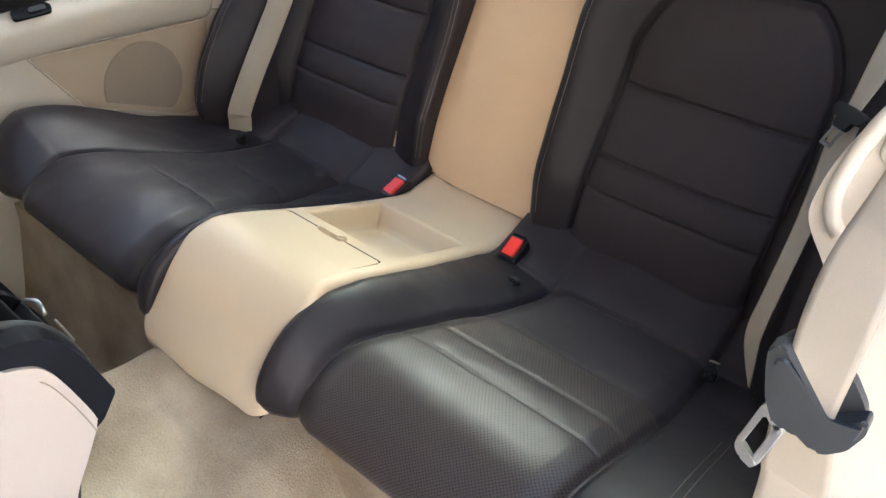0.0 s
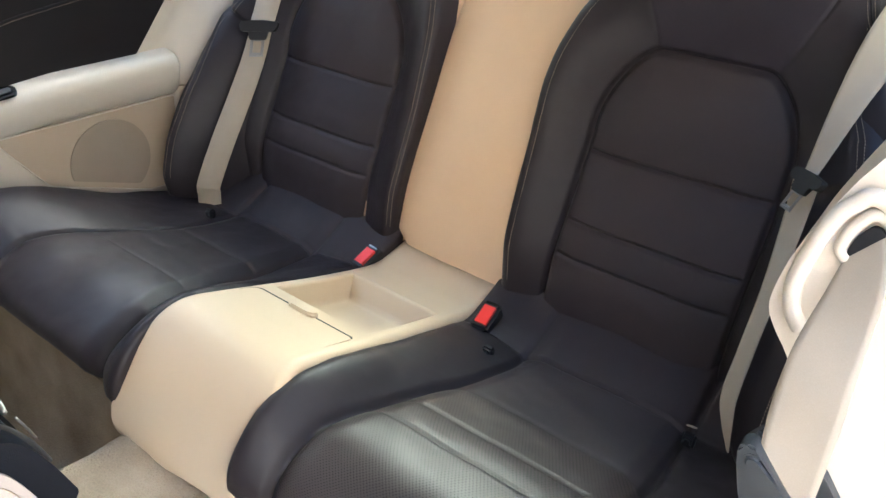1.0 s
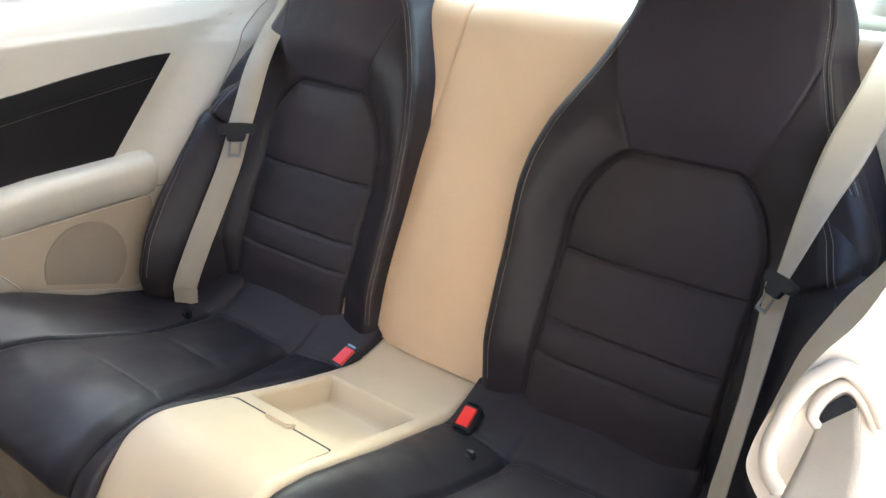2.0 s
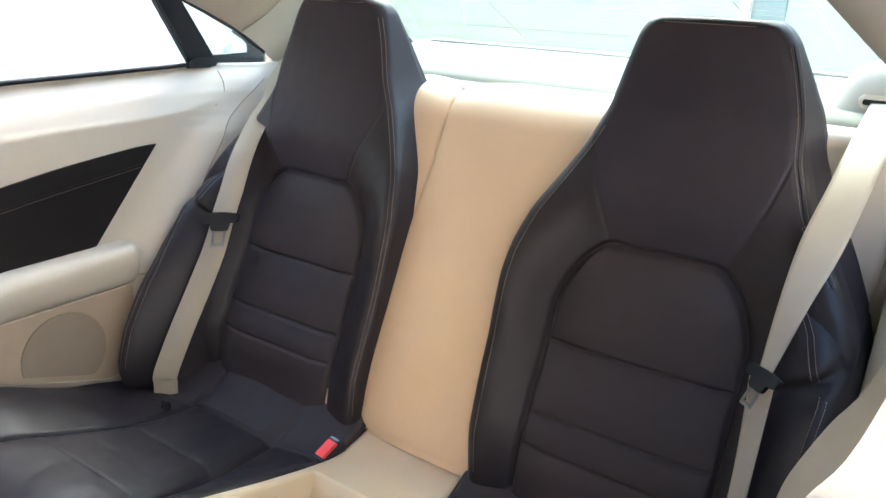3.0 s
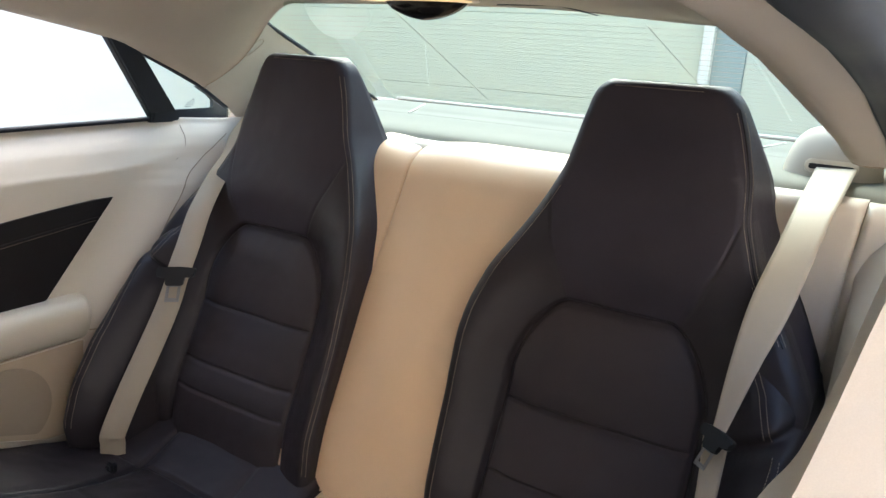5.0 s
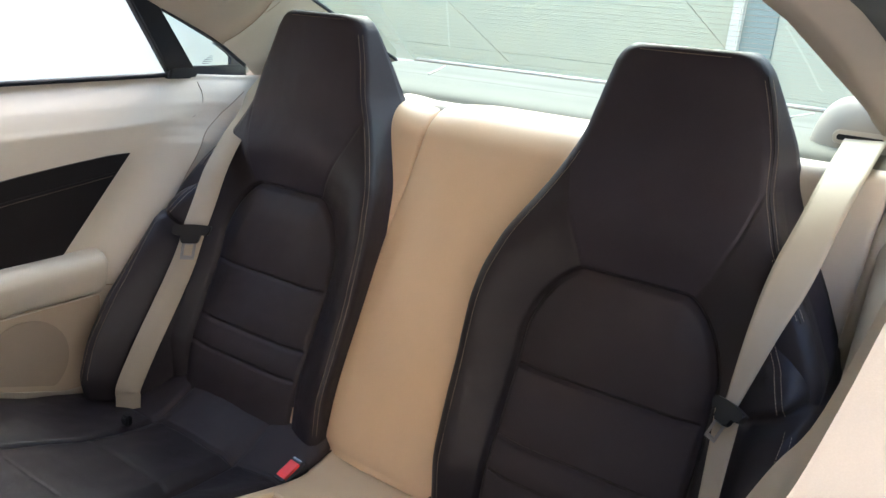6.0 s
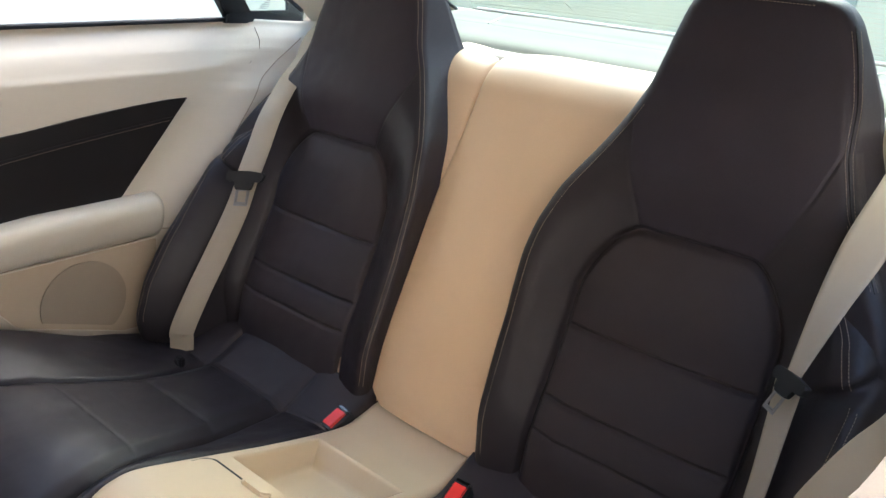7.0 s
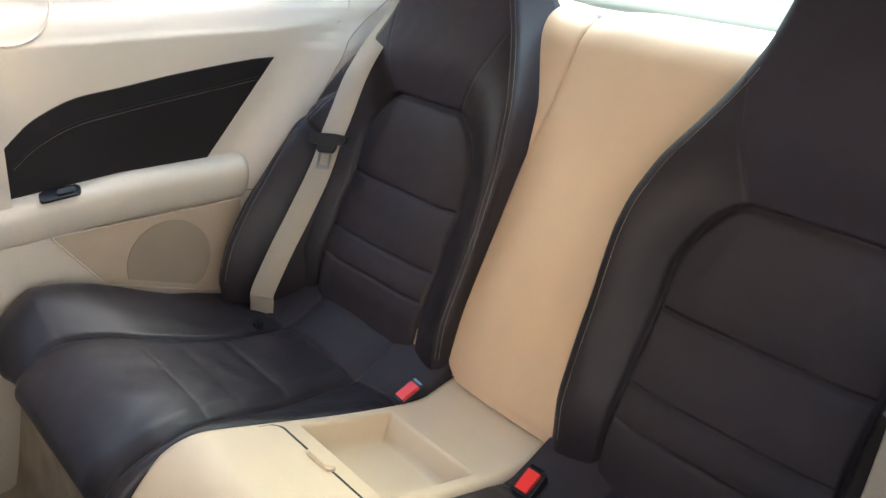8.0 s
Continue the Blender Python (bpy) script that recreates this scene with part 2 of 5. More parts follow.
def circle(r, n=10):
    return [(r * math.cos(2 * math.pi * k / n), r * math.sin(2 * math.pi * k / n)) for k in range(n)]


def flat_ring(w, h):
    """A strap's section, w wide and h thick, with rounded edges."""
    return [(-w / 2, 0), (-w / 2 + h / 2, h / 2), (w / 2 - h / 2, h / 2), (w / 2, 0), (w / 2 - h / 2, -h / 2), (-w / 2 + h / 2, -h / 2)]


def slab(name, outline, thick, material, parent=None, label="", frame3=None, bevel=0.003, segments=3):
    """A polygon (a, b) set in the plane frame3 = (origin, a-axis, b-axis), thickened along their normal, edges rounded."""
    o, a, b = [Vector(v) for v in (frame3 or ((0, 0, 0), (1, 0, 0), (0, 1, 0)))]
    a, b = a.normalized(), b.normalized()
    n = a.cross(b)
    bm = bmesh.new()
    lo = [bm.verts.new(o + a * p[0] + b * p[1]) for p in outline]
    hi = [bm.verts.new(o + a * p[0] + b * p[1] + n * thick) for p in outline]
    bm.faces.new(lo[::-1]); cap = bm.faces.new(hi)
    for i in range(len(lo)):
        j = (i + 1) % len(lo)
        bm.faces.new((lo[i], lo[j], hi[j], hi[i]))
    if bevel > 0:
        bmesh.ops.bevel(bm, geom=list(cap.edges), offset=bevel, segments=segments, affect="EDGES", clamp_overlap=True)
    return part(name, bm, material, parent, label, smooth=len(outline) > 12 or bevel > 0)


def rounded(outline, r, n=5):
    """A polygon with its corners rounded."""
    out = []
    m = len(outline)
    for i in range(m):
        p, c, q = (np.array(outline[k % m], float) for k in (i - 1, i, i + 1))
        a, b = p - c, q - c
        ra = min(r, np.linalg.norm(a) * 0.45, np.linalg.norm(b) * 0.45)
        a, b = c + a / np.linalg.norm(a) * ra, c + b / np.linalg.norm(b) * ra
        for t in np.linspace(0, 1, n):
            out.append(tuple((1 - t) ** 2 * a + 2 * t * (1 - t) * c + t * t * b))
    return out


def block(name, lo, hi, material, parent=None, label="", bevel=0.004, turn=None, segments=3):
    bm = bmesh.new()
    bmesh.ops.create_cube(bm, size=1)
    size = [hi[i] - lo[i] for i in range(3)]
    mid = Vector([(hi[i] + lo[i]) / 2 for i in range(3)])
    for v in bm.verts:
        v.co = Vector([v.co[i] * size[i] for i in range(3)])
    if bevel > 0:
        bmesh.ops.bevel(bm, geom=list(bm.edges), offset=min(bevel, min(size) * 0.45), segments=segments, affect="EDGES")
    m = Matrix.Translation(mid) @ (turn or Matrix())
    bmesh.ops.transform(bm, matrix=m, verts=bm.verts)
    return part(name, bm, material, parent, label, smooth=bevel > 0)


def stitches(name, path, normal_off, parent, pitch=0.0044, length=0.0031, width=0.0007, material=None):
    """A row of short raised threads along a path; normal_off gives the way out of the surface."""
    path = np.array(path, float)
    seg = np.linalg.norm(np.diff(path, axis=0), axis=1)
    s = np.concatenate([[0], np.cumsum(seg)])
    verts, faces = [], []
    up = np.array(normal_off, float); up /= np.linalg.norm(up)
    for c in np.arange(pitch, s[-1] - pitch, pitch):
        a = np.array([np.interp(c - length / 2, s, path[:, k]) for k in range(3)])
        b = np.array([np.interp(c + length / 2, s, path[:, k]) for k in range(3)])
        t = b - a; t /= np.linalg.norm(t) + 1e-9
        w = np.cross(t, up) * width / 2
        h = up * 0.0007
        k = len(verts)
        verts += [a - w, a + w, b + w, b - w, a - w * .5 + h + t * .0005, a + w * .5 + h + t * .0005, b + w * .5 + h - t * .0005, b - w * .5 + h - t * .0005]
        faces += [(k + 4, k + 5, k + 6, k + 7), (k, k + 1, k + 5, k + 4), (k + 1, k + 2, k + 6, k + 5), (k + 2, k + 3, k + 7, k + 6), (k + 3, k, k + 4, k + 7)]
    return mesh_part(name, verts, faces, material or THREAD, parent, "pale contrast stitching", smooth=False)


def gauss(d, w):
    return np.exp(-(d / w) ** 2)


def smoothstep(t):
    t = np.clip(t, 0, 1)
    return t * t * (3 - 2 * t)


def wrinkle(P, scale, amount):
    return np.array([noise.noise(Vector(p) * scale) for p in P.reshape(-1, 3)]).reshape(P.shape[:-1]) * amount


# ---------------------------------------------------------------- rear seats
# side profile of the backrest's front, and how far its bolsters stand proud
BACK_Y = smooth_table([.36, .40, .487, .535, .635, .785, .93, 1.02, 1.09, 1.12], [-.022, -.018, -.006, .018, .064, .112, .158, .176, .182, .184], .018)
PROUD = smooth_table([.36, .42, .50, .58, .66, .72, .78, .82, .87, .92, 1.12], [.004, .010, .022, .032, .040, .042, .038, .028, .012, .003, .0], .015)
Q_IN = smooth_table([.36, .42, .48, .58, .66, .72, .76, .82, .87, .90, .94, .97, 1.04, 1.09, 1.12], [.117, .113, .109, .105, .103, .103, .107, .125, .152, .168, .187, .200, .216, .230, .240], .010)
Q_OUT = smooth_table([.36, .45, .60, .66, .70, .72, .738, .752, .796, .82, .841, .866, .93, .986, 1.034, 1.09, 1.12], [.500, .505, .53, .565, .583, .588, .588, .582, .556, .540, .525, .503, .475, .466, .450, .429, .420], .008)
BACK_DEEP = smooth_table([.36, .80, .90, .965, 1.03, 1.09, 1.12], [.13, .13, .12, .095, .062, .034, .03], .015)
FLARE = smooth_table([.36, .76, .86, .905, .95, 1.03, 1.12], [.0, .0, .012, .022, .019, .010, .003], .022)
TOP = 1.102
QC, HX, ARCH_TOP = .3275, .1385, .785


def arch_distance(q, z):
    """Signed distance to the outline of the padded insert."""
    rx, rz, p = .066, .100, 1.55
    dx, dz = np.abs(q - QC) - (HX - rx), z - (ARCH_TOP - rz)
    a, b = np.maximum(dx, 0) / rx, np.maximum(dz, 0) / rz
    n = (a ** p + b ** p + 1e-12) ** (1 / p)
    slope = n ** (1 - p) * np.hypot(a ** (p - 1) / rx, b ** (p - 1) / rz)
    return np.where(n > .35, (n - 1) / np.maximum(slope, 1), np.maximum(dx - rx, dz - rz))


SEAM_Z = (.635, .535, .487)
HEAD_IN = smooth_table([.775, .817, .877, .934, 1.12], [.254, .240, .213, .193, .18], .006)
HEAD_OUT = smooth_table([.775, .817, .877, .934, 1.12], [.405, .428, .450, .464, .49], .006)


def corner(z):
    t = np.clip((z - (TOP - .030)) / .030, 0, 1)
    return .022 * (1 - np.sqrt(1 - .97 * t * t))


def back_surface(q, z):
    """How far the leather stands forward of the side profile."""
    sd = arch_distance(q, z)
    qi, qo = Q_IN(z) + corner(z), Q_OUT(z) - corner(z)
    e = np.maximum(np.minimum(q - qi, qo - q), 0)
    r = .020
    t = np.maximum(sd, 0) / (np.maximum(sd, 0) + np.maximum(e - .004, 0) + 1e-6)
    d = PROUD(z) * (.5 * smoothstep(t * 1.15) + .5 * (1 - (1 - t) ** 2))
    hw = (qo - qi) / 2
    crown = smoothstep((z - .80) / .08) * .014 * (1 - np.clip(((q - (qi + qo) / 2) / hw), -1, 1) ** 2)
    d = d + crown
    inside = smoothstep(-sd / .052)
    d = d + np.where(sd < 0, .0065 * inside, 0)
    d = d - .0070 * gauss(sd, .0036) - .0050 * np.exp(-np.abs(sd) / np.where(sd > 0, .016, .007))
    for k, zs in enumerate(SEAM_Z):
        w = np.where(sd < 0, smoothstep(-sd / .012), 0)
        d = d - w * ((.0064 if k < 2 else .0042) * gauss(z - zs, .0022) + .0036 * gauss(z - zs, .019))
    head = smoothstep((z - .785) / .01)
    for line in (HEAD_IN, HEAD_OUT):
        d = d - head * smoothstep((.94 - z) / .02) * .0024 * gauss(q - line(z), .0017)
    d = d - np.where(e < r, r - np.sqrt(np.maximum(r * r - (r - e) ** 2, 0)), 0)
    rt = .011
    et = np.maximum(TOP - z, 0)
    d = d - np.where(et < rt, rt - np.sqrt(np.maximum(rt * rt - (rt - et) ** 2, 0)), 0)
    return d


def back_point(s, q, z, lift=0.0):
    return (s * q, float(BACK_Y(z) - back_surface(np.array(q), np.array(z)) - lift), z)


def seat_backrest(s, seat):
    zs = np.concatenate([np.linspace(.372, TOP - .012, 300), TOP - .011 * (1 - np.sin(np.linspace(.05, math.pi / 2, 8)))])
    u = np.linspace(0, 1, 190)
    u = .55 * u + .45 * (.5 - .5 * np.cos(math.pi * u))
    rows, side_n = [], 5
    for z in zs:
        qi, qo = float(Q_IN(z) + corner(z)), float(Q_OUT(z) - corner(z))
        q = qi + (qo - qi) * u
        y = BACK_Y(z) - back_surface(q, np.full_like(q, z))
        yb = float(BACK_Y(z) + BACK_DEEP(z))
        f = np.stack([s * q, y, np.full_like(q, z)], -1)
        k = np.linspace(1, 0, side_n, endpoint=False)[:, None]
        le = f[0] * (1 - k) + np.array([s * (qi + .004 - FLARE(z)), yb, z]) * k
        ri = f[-1] * (1 - k) + np.array([s * (qo - .004 + FLARE(z) * (1.0 if s > 0 else .1)), yb, z]) * k
        rows.append(np.vstack([le, f, ri[::-1]]))
    last = rows[-1].copy()
    yb = float(BACK_Y(TOP) + BACK_DEEP(TOP))
    for k in (.12, .3, .6, 1.0):
        r = last.copy()
        r[:, 1] = last[:, 1] * (1 - k) + yb * k
        r[:, 2] = TOP + .0005 - .045 * k ** .9
        rows.append(r)
    P = np.array(rows)
    w = wrinkle(P, 14, .0016) + wrinkle(P, 45, .0006)
    P[:, side_n:-side_n, 1] += w[:, side_n:-side_n]
    if s < 0:
        P = P[:, ::-1]
    nu, nv = P.shape[:2]
    faces = grid_faces(nu, nv, True)
    fa = np.array(faces)
    mid = P.reshape(-1, 3)[fa].mean(1)
    nrm = grid_normals(P, faces)
    col, row = fa[:, 0] % nv, fa[:, 0] // nv
    if s < 0:
        col = nv - 1 - col
    front = (col >= side_n) & (col < nv - side_n) & (row < len(zs) - 1)
    q, z = np.abs(mid[:, 0]), mid[:, 2]
    sd = arch_distance(q, z)
    inside = front & (sd < 0)
    head = front & ~inside & (z > ARCH_TOP - .006) & (q > HEAD_IN(z)) & (q < HEAD_OUT(z))
    head |= front & ~inside & (z > .934)
    inner = front & ~inside & ~head & (q < QC)
    outer = front & ~inside & ~head & ~inner
    # inserts take the tone lightened for the light on them
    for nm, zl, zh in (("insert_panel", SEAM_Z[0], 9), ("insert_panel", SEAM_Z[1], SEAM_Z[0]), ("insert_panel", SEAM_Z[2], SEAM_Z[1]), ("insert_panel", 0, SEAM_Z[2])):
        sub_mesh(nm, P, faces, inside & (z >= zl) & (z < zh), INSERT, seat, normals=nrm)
    sub_mesh("headrest", P, faces, head, MATTE, seat, normals=nrm)
    sub_mesh("inner_bolster", P, faces, inner, DARK, seat, normals=nrm)
    sub_mesh("outer_bolster", P, faces, outer, DARK, seat, normals=nrm)
    sub_mesh("back_shell", P, faces, ~front, MATTE, seat, normals=nrm)
    # contrast stitching along both edge seams
    zz = np.linspace(.42, 1.075 if s < 0 else .95, 260)
    for gap in (.0015, .0070) if s < 0 else (.0140,):
        stitches("stitching", [back_point(s, float(Q_IN(z)) + gap + .004, z, .0002) for z in zz], (-s * .35, -.9, .1), seat)
    zz = np.linspace(.80, 1.075, 120)
    inset = np.interp(zz, [.85, 1.05], [.009, .003])
    for gap in (.0035, -.0035):
        stitches("stitching", [back_point(s, float(Q_OUT(z)) - k - gap, z, .0002) for z, k in zip(zz, inset)], (s * .35, -.9, .1), seat)
    sweep("edge_seam", [back_point(s, float(Q_OUT(z)) - k, z, .0) for z, k in zip(zz, inset)], circle(.0011, 6), (0, -1, 0), BLACK, seat, "dark sunken seam")
    qq = np.linspace(.262, .392, 70)
    stitches("stitching", [back_point(s, float(q), TOP - .0085, .0002) for q in qq], (0, -.8, .6), seat)
    zz = np.linspace(.80, .865, 40)
    for off in (-.004, .004):
        stitches("stitching", [back_point(s, float(np.interp(z, [.66, .74, .784, .82, .866], [.560, .546, .536, .521, .494])) + off, z, .0002) for z in zz], (s * .2, -.95, .1), seat)


WING_Y = smooth_table([.34, .385, .426, .496, .579, .651, .705, .74, .78, .82], [-.150, -.158, -.165, -.144, -.094, -.034, .010, .040, .076, .108], .012)


def wing_ring(z):
    """Section of the side bolster at height z, as (q, y) points."""
    f, p = float(WING_Y(z)), float(BACK_Y(z))
    t = max(0, (z - .735) / .065)
    b = max(0, (.385 - z) / .033)
    dx = (min(0.0, float(Q_OUT(z)) - .583) if z > .71 else 0.0) - .018 * float(smoothstep((z - .69) / .06)) - .012 * t
    tip = p + (f - p) * (1 - .55 * t ** 2.2 - .35 * b ** 2)
    pts = [(.470, p + .05), (.486, p + .004), (.505, p + (tip - p) * .30), (.530, p + (tip - p) * .68), (.552, p + (tip - p) * .93), (.566, tip), (.579, tip + .006), (.590, tip + .026), (.597, tip + .07), (.600, p + .12)]
    ring = catmull(pts, 34)
    ring[:, 0] += dx * smoothstep((ring[:, 0] - .50) / .05)
    # fold where the upper padding meets the lower
    ring[:, 1] += .015 * gauss(z - .70 - (ring[:, 0] - .55) * .8, .009) * smoothstep((ring[:, 0] - .50) / .02)
    return ring, t


def seat_wing(s, seat):
    """The side bolster that reaches forward between the backrest and the trim."""
    rows = []
    for z in np.linspace(.352, .80, 150):
        ring, t = wing_ring(z)
        rows.append(np.stack([s * ring[:, 0], ring[:, 1], np.full(34, z - .012 * t * (ring[:, 0] - .48) / .1)], -1))
    for k in (.4, .8):
        r = rows[-1].copy()
        c = r.mean(0)
        r[:, :2] = c[:2] + (r[:, :2] - c[:2]) * (1 - k)
        r[:, 2] += .004 * k
        rows.append(r)
    P = np.array(rows)
    P[:, :, 1] += wrinkle(P, 16, .0022)
    if s < 0:
        P = P[:, ::-1]
    mesh_part("side_bolster", P.reshape(-1, 3), grid_faces(*P.shape[:2], True), DARK, seat)
    for lo, hi, shift in ((.42, .699, .008), (.705, .79, -.002)):
        for off in (.0, .008):
            path = []
            for z in np.linspace(lo, hi, 60):
                ring, t = wing_ring(z)
                q = .5545 + off + shift * min(1, max(0, (z - .60) / .088)) + (ring[:, 0].max() - .600)
                order = np.argsort(ring[:20, 0])
                path.append((s * q, float(np.interp(q, ring[:20, 0][order], ring[:20, 1][order])) - .0024, z))
            stitches("stitching", path, (-s * .5, -.85, 0), seat)


CUSH = catmull([(.02, .432), (-.005, .414), (-.05, .391), (-.085, .374), (-.108, .368), (-.15, .3715), (-.25, .393), (-.36, .428), (-.42, .443), (-.47, .446), (-.510, .434), (-.536, .416), (-.544, .404), (-.542, .394), (-.529, .386)], 320)


def cushion_lift(q, y, z, seam_depth=1.0, seams=(-.268, -.350, -.402), far=False):
    """Height of bolsters, seams and padding over the cushion's profile."""
    qi = np.interp(y, [-.56, -.46, -.39, -.30, -.25, -.14, -.05], [.160, .162, .178, .192, .203, .222, .226])
    qo = np.interp(y, [-.56, -.47, -.36, -.25, -.10], [.455, .462, .472, .478, .474])
    if far:
        qo = np.interp(y, [-.56, -.47, -.36, -.25, -.10], [.472, .478, .446, .432, .434])
    hin = np.interp(y, [-.56, -.54, -.50, -.45, -.325, -.22, -.14, -.08, -.03, .02], [.010, .020, .034, .040, .034, .030, .020, .006, .0, .0])
    hin = np.where((z < .40) & (y < -.50), np.minimum(hin, .016), hin)
    hout = np.interp(y, [-.56, -.53, -.48, -.43, -.345, -.24, -.145, -.05], [.012, .024, .040, .036, .026, .014, .006, 0])
    a = np.clip((qi - q) / (qi - .112), 0, 1)
    b = np.clip((q - qo) / (.585 - qo), 0, 1)
    h = hin * np.sin(a * math.pi / 2) ** 1.3 + hout * np.sin(b * math.pi / 2) ** 1.4
    ins = (q > qi) & (q < qo)
    edge = np.minimum(q - qi, qo - q)
    h = h + np.where(ins, .010 * smoothstep(edge / .035), 0) * np.interp(y, [-.10, -.03], [1, .2])
    h = h - .008 * gauss(q - qi, .006) * np.interp(y, [-.12, -.09], [1, .3]) - .008 * gauss(q - qo, .0055) * np.interp(y, [-.525, -.475], [.15, 1])
    top = z > .36
    for ys in seams:
        h = h - (1.0 if ys > -.30 else seam_depth) * np.where(ins & top, smoothstep(edge / .012), 0) * (.0021 * gauss(y - ys, .0022) + .0008 * gauss(y - ys, .013))
    h = h - np.where(top, .0065 * gauss(y + .108, .0042), 0) * np.where(ins, 1, .3)
    r = .018
    e = np.minimum(q - .106, .612 - q)
    h = h - np.where(e < r, r - np.sqrt(np.maximum(r * r - (r - np.maximum(e, 0)) ** 2, 0)), 0) * np.where(q > .3, 1, .5)
    return h, qi, qo


def seat_cushion(s, seat):
    tan = np.gradient(CUSH, axis=0)
    tan /= np.linalg.norm(tan, axis=1, keepdims=True)
    nor = np.stack([tan[:, 1], -tan[:, 0]], -1)
    arc = np.concatenate([[0], np.cumsum(np.linalg.norm(np.diff(CUSH, axis=0), axis=1))])
    style = (1.0, (-.268, -.350, -.402), False) if s > 0 else (.35, (-.248, -.330, -.389), True)
    q = np.concatenate([np.linspace(.106, .125, 8), np.linspace(.128, .59, 190), np.linspace(.593, .612, 8)])
    rows = []
    for (y, z), n in zip(CUSH, nor):
        h, qi, qo = cushion_lift(q, np.full_like(q, y), np.full_like(q, z), *style)
        # the outer front corner is drawn back in plan
        back = (.045 if s > 0 else .014) * smoothstep((q - .50) / .11) * smoothstep((-y - .40) / .12)
        rows.append(np.stack([s * q, y + n[0] * h + back, z + n[1] * h], -1))
    P = np.array(rows)
    low = smoothstep((arc - arc[-1] + .05) / .05)[:, None] * smoothstep((.205 - q) / .05)[None]
    P[..., 2] -= .016 * low
    P[..., 2] += wrinkle(P, 13, .003) + wrinkle(P, 40, .0008)
    pads = []
    for edge_col in (0, -1):
        wall = P[:, edge_col].copy()
        wall[:, 2] = np.minimum(.350, wall[:, 2] - .002)
        pads.append(wall[:, None])
    P = np.concatenate([pads[0], P, pads[1]], 1)
    if s < 0:
        P = P[:, ::-1]
    nu, nv = P.shape[:2]
    faces = grid_faces(nu, nv)
    fa = np.array(faces)
    mid = P.reshape(-1, 3)[fa].mean(1)
    nrm = grid_normals(P, faces)
    row = fa[:, 0] // nv
    y, z, qm = CUSH[row, 0], CUSH[row, 1], np.abs(mid[:, 0])
    h, qi, qo = cushion_lift(qm, y, z, *style)
    ins = (qm > qi) & (qm < qo)
    rear = y > -.108
    top = z > .36
    perf = ins & ~rear
    # rear strip in the lightened insert tone too
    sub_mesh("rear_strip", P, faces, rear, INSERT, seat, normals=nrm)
    cuts = list(zip((-.108,) + style[1][:2], style[1]))
    done = rear.copy()
    for hi, lo in cuts:
        k = perf & top & (y <= hi) & (y > lo) & (row < 200)
        # near cushion takes lightened leathers, far one the darker, for light and shade
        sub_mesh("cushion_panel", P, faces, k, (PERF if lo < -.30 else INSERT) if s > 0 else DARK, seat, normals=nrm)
        done |= k
    k = perf & ~done
    sub_mesh("cushion_front", P, faces, k, PERF if s > 0 else DARK, seat, "perforated dark leather" if s > 0 else "", nrm)
    done |= k
    sub_mesh("inner_thigh_bolster", P, faces, ~done & (qm <= qi), DARK, seat, normals=nrm)
    sub_mesh("outer_thigh_bolster", P, faces, ~done & (qm >= qo), DARK, seat, normals=nrm)
    # stitching on the outer bolster
    for off in (0, .009) if s > 0 else (.034,):
        path = []
        for i in range(140, 290):
            yy, zz = CUSH[i]
            qq = np.array((.542 if s > 0 else .556) + off)
            hh, _, _ = cushion_lift(qq, np.array(yy), np.array(zz), *style)
            bk = float((.045 if s > 0 else .014) * smoothstep((qq - .50) / .11) * smoothstep(np.array((-yy - .40) / .12)))
            path.append((s * float(qq), yy + nor[i][0] * float(hh + .0014) + bk, zz + nor[i][1] * float(hh + .0014)))
        stitches("stitching", path, (0, -.3, 1), seat)


def isofix(s, q, y, z, seat):
    """Small anchor slot with a steel loop behind it."""
    block("anchor_frame", (s * q - .009, y - .006, z - .012), (s * q + .009, y + .006, z + .008), BLACK, seat, "black anchor slot", .003)
    t = np.linspace(0, math.pi, 12)
    sweep("anchor_loop", [(s * q + .005 * math.cos(a), y - .008, z - .003 + .007 * math.sin(a)) for a in t], circle(.0010, 6), (0, 1, 0), GREY, seat)


def rear_seat(s, side_words):
    seat = thing("car_seat", "dark brown leather rear seat with pale stitching " + side_words, "car seat", (s * .33, -.3, .28), "rear seats")
    seat_backrest(s, seat)
    seat_wing(s, seat)
    seat_cushion(s, seat)
    isofix(s, .440 if s < 0 else .482, -.157 if s < 0 else -.140, .389, seat)
    if s > 0:
        slab("torn_tag", rounded([(0, 0), (.012, .001), (.015, .004), (.007, .005), (.001, .003)], .001, 3), .0012, BELT, seat, "small torn pale tag", ((.470, -.116, .387), (1, .1, 0), (0, -.3, 1)), .0004)
        isofix(s, .184, -.150, .380, seat)
    return seat


rear_seat(-1, "by the side trim")
rear_seat(1, "by the open doorway")


